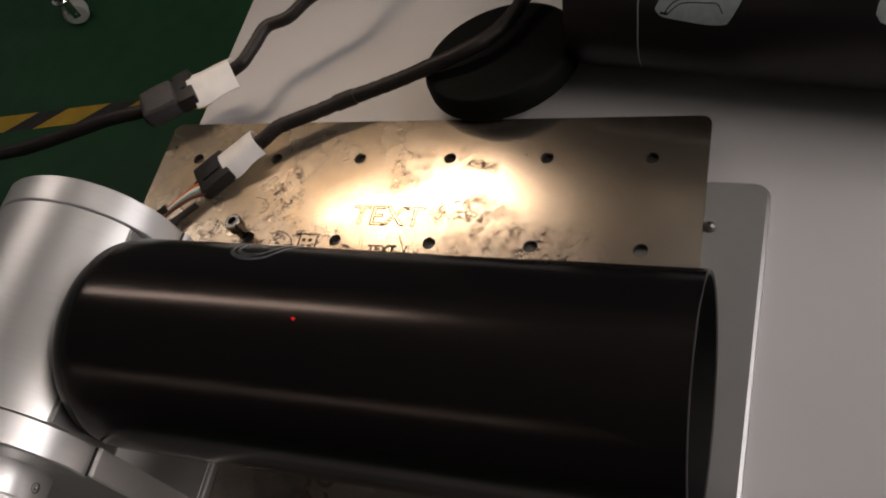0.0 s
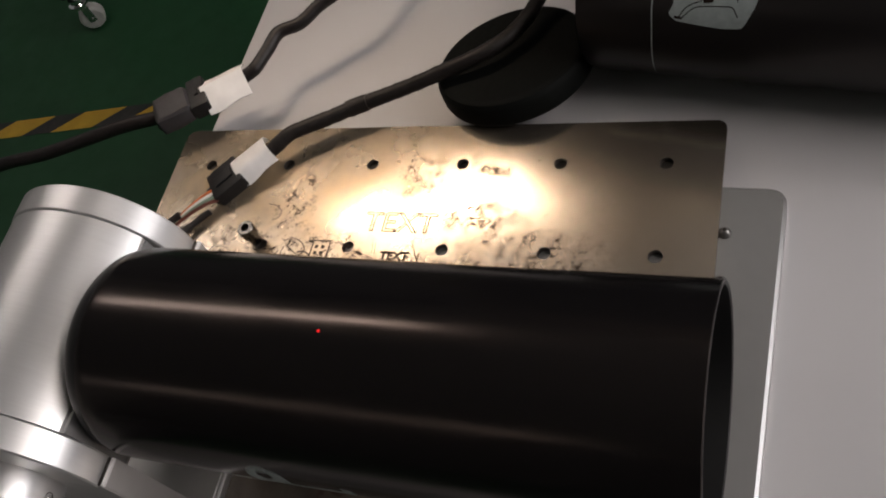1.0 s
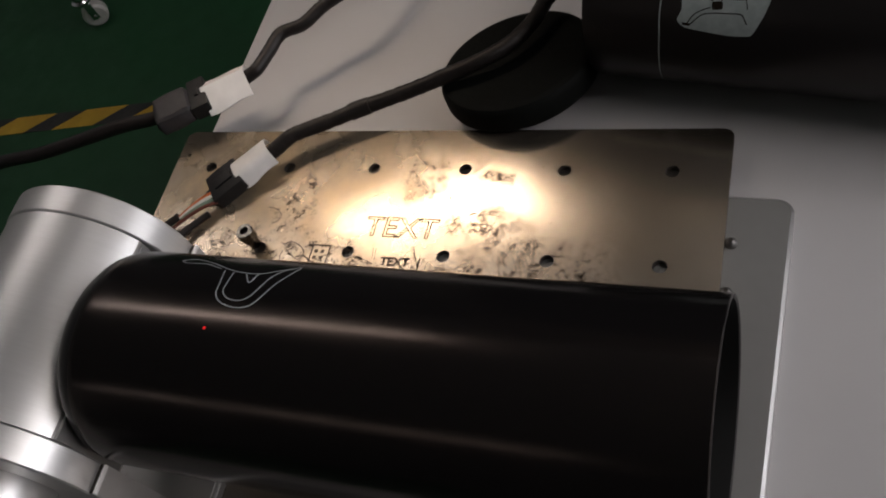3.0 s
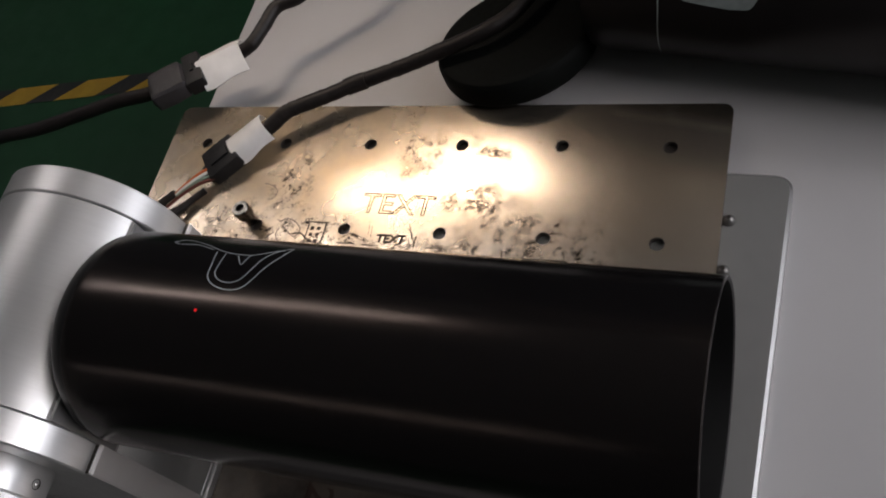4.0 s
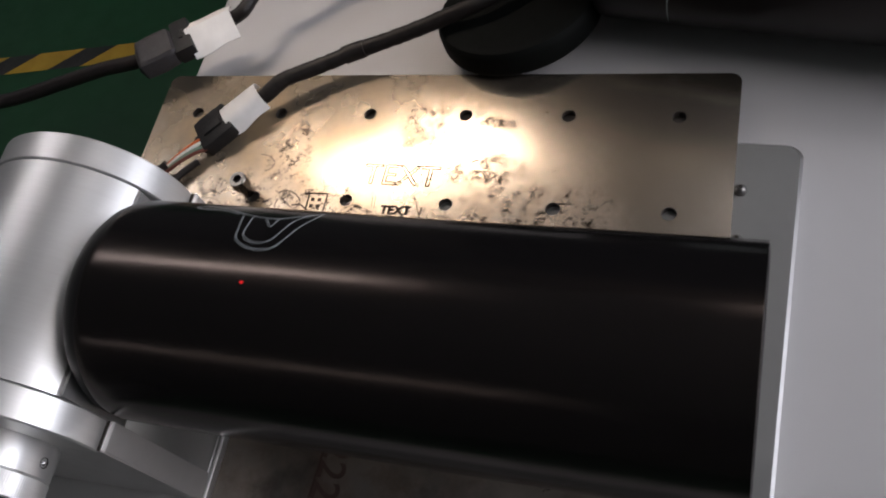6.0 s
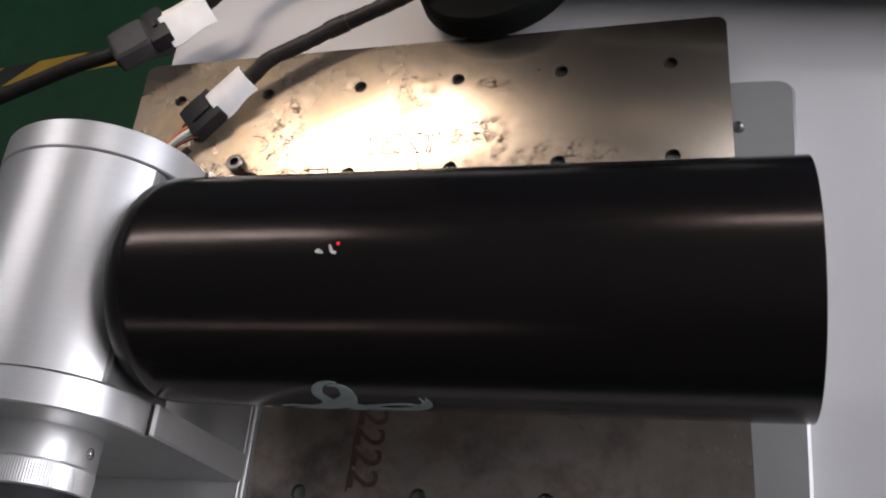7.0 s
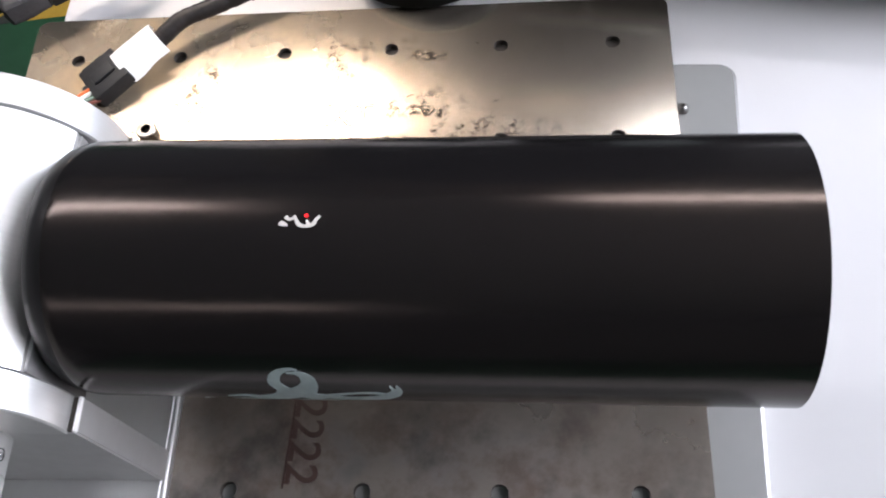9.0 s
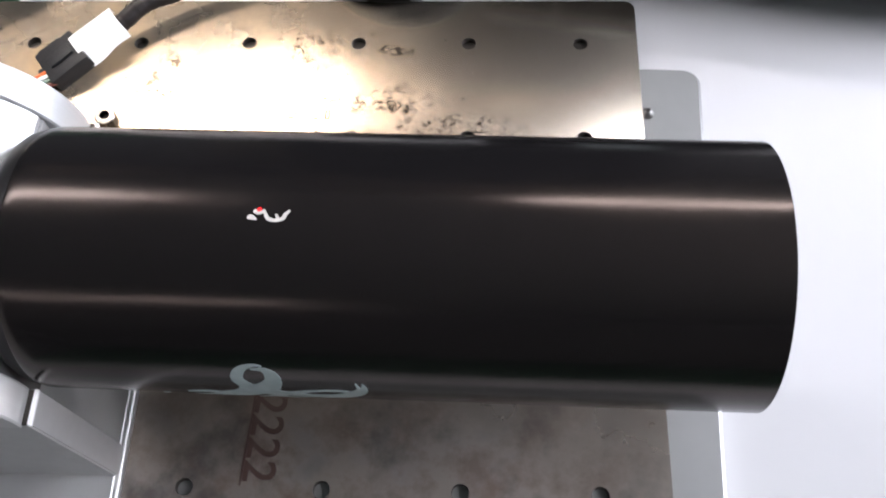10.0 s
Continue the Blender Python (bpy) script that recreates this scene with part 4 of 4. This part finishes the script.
def second_tumbler():
    r = 0.040
    t = thing("spare_tumbler", pose(0.2125, 0.0887, DESK_Z + r, 20, 0, -9.6), "black tumbler with an engraved drawing lying on the desk", "tumbler")
    length = 0.24
    part("body", lathe([(0, 0), (r - 0.004, 0), (r - 0.001, 0.001), (r, 0.004), (r, length - 0.004), (r - 0.002, length), (0, length)], "x", 128), SPARE_BLACK, t)

    def skin(x, deg, lift):
        a = radians(deg)
        return Vector((x + 0.014, -(r + lift) * math.sin(a), (r + lift) * math.cos(a)))

    def patch(corners, nx=10, ny=10):
        bm = bmesh.new()
        (a, b, c, d) = [Vector(q) for q in corners]
        grid = []
        for i in range(nx + 1):
            row = []
            for j in range(ny + 1):
                u, v = i / nx, j / ny
                # rounded corners
                pull = max(0.0, abs(u - 0.5) + abs(v - 0.5) - 0.86) * 0.5
                u -= math.copysign(pull, u - 0.5)
                v -= math.copysign(pull, v - 0.5)
                q = a * (1 - u) * (1 - v) + b * u * (1 - v) + c * u * v + d * (1 - u) * v
                row.append(bm.verts.new(skin(q.x, q.y, 0.0001)))
            grid.append(row)
        for i in range(nx):
            for j in range(ny):
                bm.faces.new((grid[i][j], grid[i + 1][j], grid[i + 1][j + 1], grid[i][j + 1]))
        return bm

    bm = bmesh.new()
    rows = []
    for deg in (47.4, 47, 46.4, 45.4, 44.2, 43, 41, 39, 36, 33, 29, 25, 20, 12, 4, -4, -12):
        lo = float(np.interp(-deg, [-47.4, -46, -44.3, -42, -39.3, -32.6, -22.6, 12], [0.054, 0.044, 0.0352, 0.0322, 0.0311, 0.0332, 0.0324, 0.034]))
        hi = float(np.interp(-deg, [-47.4, -46.9, -43.7, -33.6, -19.3, 12], [0.056, 0.0626, 0.0644, 0.0678, 0.0707, 0.076]))
        rows.append([bm.verts.new(skin(lo + (hi - lo) * k / 6, deg, 0.0001)) for k in range(7)])
    for a, b in zip(rows, rows[1:]):
        for k in range(6):
            bm.faces.new((a[k], a[k + 1], b[k + 1], b[k]))
    part("engraved_panel", bm, ENGRAVED, t, "pale engraved drawing area")
    part("engraved_panel", patch([(0.120, 40), (0.15, 38), (0.15, -10), (0.128, -10)]), ENGRAVED, t, "pale engraved drawing area")

    def stroke(points, width, lift):
        path = smooth_path([(x, d, 0) for x, d in points], 8)
        bm = bmesh.new()
        rows = []
        for i, p in enumerate(path):
            q = path[min(i + 1, len(path) - 1)] - path[max(i - 1, 0)]
            q = Vector((q.x, math.radians(q.y) * r)).normalized()
            rows.append([bm.verts.new(skin(p.x - q.y * width * s, p.y + math.degrees(q.x * width * s / r), lift)) for s in (-0.5, 0.5)])
        for a, b in zip(rows, rows[1:]):
            bm.faces.new((a[0], a[1], b[1], b[0]))
        return bm

    for pts, wide in (([(0.0353, 42.3), (0.0381, 36.2), (0.041, 33.1), (0.0453, 30.6)], 0.0005), ([(0.0336, 41.5), (0.0371, 42.0)], 0.0012),
                      ([(0.0371, 41.7), (0.0417, 35.6), (0.0461, 34.0), (0.0532, 33.6), (0.0582, 33.7), (0.06, 36.8), (0.061, 39.6)], 0.0005),
                      ([(0.0385, 16.0), (0.0401, 21.3), (0.0426, 24.0), (0.0453, 25.6), (0.0461, 26.9)], 0.0005), ([(0.0438, 16.0), (0.0443, 21.3), (0.0453, 26.3)], 0.0004),
                      ([(0.0496, 26.3), (0.0513, 23.6), (0.0538, 24.9), (0.0598, 24.6), (0.0632, 22.3), (0.0666, 21.0), (0.0665, 17.0)], 0.0005),
                      ([(0.0520, 18.0), (0.0537, 20.7), (0.0572, 20.9), (0.0613, 20.2), (0.0638, 18.0)], 0.0005),
                      ([(0.0572, 17.0), (0.0578, 20.0), (0.059, 24.0)], 0.0004), ([(0.0598, 24.6), (0.0607, 30.5)], 0.0004)):
        part("drawn_line", stroke(pts, wide, 0.0002), INK, t)
    part("drawn_square", patch([(0.0460, 32.2), (0.0507, 31.5), (0.0503, 26.2), (0.0455, 27.1)], 2, 2), INK, t).scale = (1.0, 1.004, 1.004)
    part("engraved_line", stroke([(0.0215, 95), (0.0222, 80), (0.0230, 65), (0.0236, 50), (0.0235, 36), (0.0240, 20), (0.0240, 0), (0.0240, -20)], 0.0006, 0.0002), ENGRAVED, t)


def column():
    # unseen: the carriage darkens the plate's reflection, the post blocks a ceiling light
    t = thing("machine_column", pose(0.11, 0.43, DESK_Z), "unseen brown machine column with dark carriage, added to shape reflections", "machine column")
    part("base", box(-0.125, 0.30, -0.100, 0.12, 0, 0.03, 0.006), COLUMN_GREY, t)
    # tall and brown, so the plate mirrors it instead of a lamp
    part("post", box(-0.12, 0.26, -0.07, 0.10, 0.03, 0.80, 0.01), BLOCKER_BROWN, t, "brown post added to block a ceiling light")
    bm = bmesh.new()
    corners = [(-0.055, 0.03), (0.255, 0.03), (0.255, 0.538), (0.070, 0.538), (0.025, 0.523), (-0.055, 0.440)]
    front, back = [[bm.verts.new((x, y, z)) for x, z in corners] for y in (-0.088, -0.0705)]
    bm.faces.new(front)
    bm.faces.new(back[::-1])
    for k in range(6):
        bm.faces.new((front[k], front[(k + 1) % 6], back[(k + 1) % 6], back[k]))
    bmesh.ops.bevel(bm, geom=bm.edges[:], offset=0.003, segments=2, affect="EDGES")
    part("carriage", bm, COLUMN_GREY, t, "dark carriage plate with cut corner")


def work_light():
    """Bar lamp on the column that throws the warm light on the plate."""
    t = thing("work_light", pose(*WORK_LAMP), "small dark bar lamp fixed to the machine column", "work lamp")
    aim = look((0, 0, 0), (0.065, -0.162, -0.329))
    part("housing", moved(box(-0.090, 0.090, -0.034, 0.034, 0.004, 0.026, 0.004), aim), COLUMN_GREY, t)
    part("bracket", box(0.034, 0.058, 0.004, 0.175, 0.010, 0.020, 0.002), COLUMN_GREY, t)


# ------------------------------------------------------------------ laser light
def red_dot():
    t = thing("red_pointer_spot", pose(0.17, TUBE_Y, TUBE_Z + TUBE_R), "small red aiming light spot on the black tumbler", "light spot")
    part("spot", lathe([(0, 0.00030), (0.0003, 0.00029), (0.00055, 0.00018), (0.00055, -0.0004), (0, -0.0004)], "z", 20), RED_GLOW, t)
    return t


def spark():
    """Glow where the beam burns the coating: a white-hot core, its pink halo imitated by thin glowing skins."""
    t = thing("laser_spark", pose(0.16, TUBE_Y, TUBE_Z), "glowing pink spark where the beam marks the coating", "spark")

    def ball(r):
        bm = bmesh.new()
        bmesh.ops.create_icosphere(bm, subdivisions=4, radius=r)
        return bm

    part("core", ball(0.0017), PLASMA, t, "white-hot core", smooth=180)
    # two skins that follow the coating; their emission imitates the halo of light
    for radius, lift, material in ((0.0060, 0.0020, HALO_INNER), (0.0200, 0.0022, HALO)):
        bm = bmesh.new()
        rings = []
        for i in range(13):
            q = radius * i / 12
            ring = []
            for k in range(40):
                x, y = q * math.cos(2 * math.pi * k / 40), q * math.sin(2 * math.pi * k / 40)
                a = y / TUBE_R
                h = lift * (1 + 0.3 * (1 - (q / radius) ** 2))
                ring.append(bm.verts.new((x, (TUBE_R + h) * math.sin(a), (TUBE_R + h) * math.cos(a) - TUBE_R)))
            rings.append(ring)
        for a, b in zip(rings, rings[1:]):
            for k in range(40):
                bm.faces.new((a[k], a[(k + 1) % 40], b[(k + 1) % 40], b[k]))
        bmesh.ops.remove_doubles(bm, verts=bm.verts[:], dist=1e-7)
        part("halo", bm, material, t, "thin pink skin that imitates the halo", smooth=180)
    return t


MARK = [(6.85, [(67.6, -61.2, 0.5), (68.4, -61.7, 1.5), (69.2, -61.4, 1.2), (70.2, -60.8, 0.4)]),
        (6.92, [(72.0, -64.6, 0.6), (72.5, -62.8, 1.0), (73.2, -61.3, 1.1), (74.4, -60.7, 1.0)]),
        (7.30, [(74.0, -60.7, 1.0), (75.6, -60.7, 0.9), (76.8, -61.2, 1.0), (77.6, -62.2, 1.1)]),
        (7.95, [(77.3, -61.8, 1.1), (78.0, -63.6, 0.9), (78.9, -64.8, 0.6)]),
        (8.15, [(75.2, -63.2, 0.6), (75.6, -62.2, 0.9), (75.9, -61.0, 0.8)]),
        (8.35, [(72.2, -64.8, 0.9), (71.4, -63.8, 0.8), (70.5, -63.4, 0.8)]),
        (8.75, [(70.8, -63.4, 0.8), (70.0, -63.7, 1.0), (69.3, -64.6, 1.2)])]


def mark_pieces(parent):
    out = []
    for t0, pts in MARK:
        ob = part("fresh_mark", ribbon([(x, math.radians(d) * TUBE_R * 1000, w) for x, d, w in pts], 0.00015, 5), FRESH, parent, "freshly engraved pale stroke")
        out.append((t0, ob))
    return out


FRESH = mottled("fresh_engraving", (0.55, 0.50, 0.46), (0.66, 0.62, 0.58), 300, (0.5, 0.6), 0.2)

room()
hazard_tape()
castor()
desk()
under_plate()
hole_plate()
dome_screw(0.2780, -0.0355, -0.003)
dome_screw(0.2778, -0.0598, -0.003)
cap_screw()
rotary()
TUMBLER = tumbler()
cables()
puck()
second_tumbler()
column()
work_light()
DOT = red_dot()
SPARK = spark()
PIECES = mark_pieces(TUMBLER)

# turn of the tumbler in degrees, and its slight creep along the chuck while it is marked, in metres
TURN = [(0.0, 124), (0.1, 142), (0.2, 145), (0.3, 132), (0.4, 98), (0.5, 60), (0.6, 37), (0.7, 28.9), (0.8, 34), (0.9, 50), (1.0, 80), (1.1, 109),
        (1.2, 147.5), (1.3, 147.7), (1.4, 133), (1.5, 95), (1.6, 55.7), (1.7, 39.6), (1.8, 29.3), (1.9, 30.4), (2.0, 55), (2.1, 76), (2.2, 119), (2.3, 146.5),
        (2.4, 147.7), (2.5, 147.7), (2.7, 147.7), (3.8, 147.7), (5.7, 147.7), (5.9, 147), (6.1, 131), (6.3, 96), (6.5, 73), (6.7, 69), (6.9, 69), (10.0, 69)]
SLIDE = [(0.0, 0.0), (6.7, 0.0006), (7.5, 0.0006), (8.5, 0.0), (10.0, -0.0010)]
# the aiming spot along the tumbler
SPOT = [(0, 0.1668), (0.1, 0.1623), (0.2, 0.1577), (0.3, 0.1393), (0.4, 0.1254), (0.5, 0.125), (0.6, 0.1393), (0.7, 0.1568), (0.8, 0.1717), (0.9,
        0.1719), (1, 0.172), (1.1, 0.1695), (1.2, 0.1552), (1.3, 0.1371), (1.4, 0.1251), (1.5, 0.126), (1.6, 0.1254), (1.7, 0.1446), (1.8, 0.1615),
        (1.9, 0.1713), (2, 0.1709), (2.1, 0.1706), (2.2, 0.1626), (2.3, 0.1464), (2.4, 0.1307), (2.5, 0.1308), (5.7, 0.1303), (6, 0.1384), (6.6,
        0.152), (6.8, 0.1535), (7, 0.1535), (7.5, 0.1535), (8, 0.1538), (8.5, 0.1535), (9, 0.1529), (9.5, 0.1465), (10, 0.1478)]
# the spark: seconds, place along the tumbler, height of its middle over the skin in mm (-30: out, within the tumbler)
FLASH = [(6.8, 0.1533, 0.3), (6.9, 0.1541, -1), (7, 0.1538, -30), (7.1, 0.1552, 0.3), (7.2, 0.1534, -1.9), (7.3, 0.1527, -30), (7.4, 0.1525, -1),
        (7.5, 0.1529, 0.4), (7.6, 0.1524, -2.1), (7.7, 0.1525, -30), (7.8, 0.1525, -30), (7.9, 0.1521, -1), (8, 0.1575, 0.4), (8.1, 0.155, -1), (8.2,
        0.1552, -1.9), (8.3, 0.1554, -1.9), (8.4, 0.1556, 0.3), (8.5, 0.1566, -1.9), (8.6, 0.1554, 0.3), (8.7, 0.1534, -30), (8.8, 0.1535, -30), (8.9,
        0.1526, 0.4), (9, 0.1516, -30), (9.1, 0.1516, -30), (9.2, 0.1526, 0.3), (9.3, 0.1515, -30), (9.4, 0.1515, -30), (9.5, 0.1514, -30), (9.6,
        0.1547, 0.3), (9.7, 0.1527, -30), (9.8, 0.1517, 0.3), (9.9, 0.1517, -30), (10, 0.1518, -30)]


def motions():
    def creep(t):
        return float(np.interp(t, [a for a, _ in SLIDE], [b for _, b in SLIDE]))

    walk(TUMBLER, [(t, AXIS @ pose(TUBE_X0 + creep(t), 0, 0, a)) for t, a in TURN])
    walk(DOT, [(t, AXIS @ pose(x, 0, 0, 4) @ pose(0, 0, TUBE_R)) for t, x in SPOT])
    off = AXIS @ pose(0.153, 0, TUBE_R - 0.030)
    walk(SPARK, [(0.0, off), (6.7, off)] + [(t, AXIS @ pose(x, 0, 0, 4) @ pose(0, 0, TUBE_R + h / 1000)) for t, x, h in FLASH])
    for t0, ob in PIECES:
        # each stroke comes up through the coating when it is burnt
        c = wrap(TUBE_X0 + 0.07, -62, 0) - wrap(TUBE_X0 + 0.07, -62, -0.0012)
        low = pose(-c.x, -c.y, -c.z)
        walk(ob, [(0.0, low), (t0 - 0.05, low), (t0 + 0.05, pose(0, 0, 0)), (10.0, pose(0, 0, 0))])


motions()
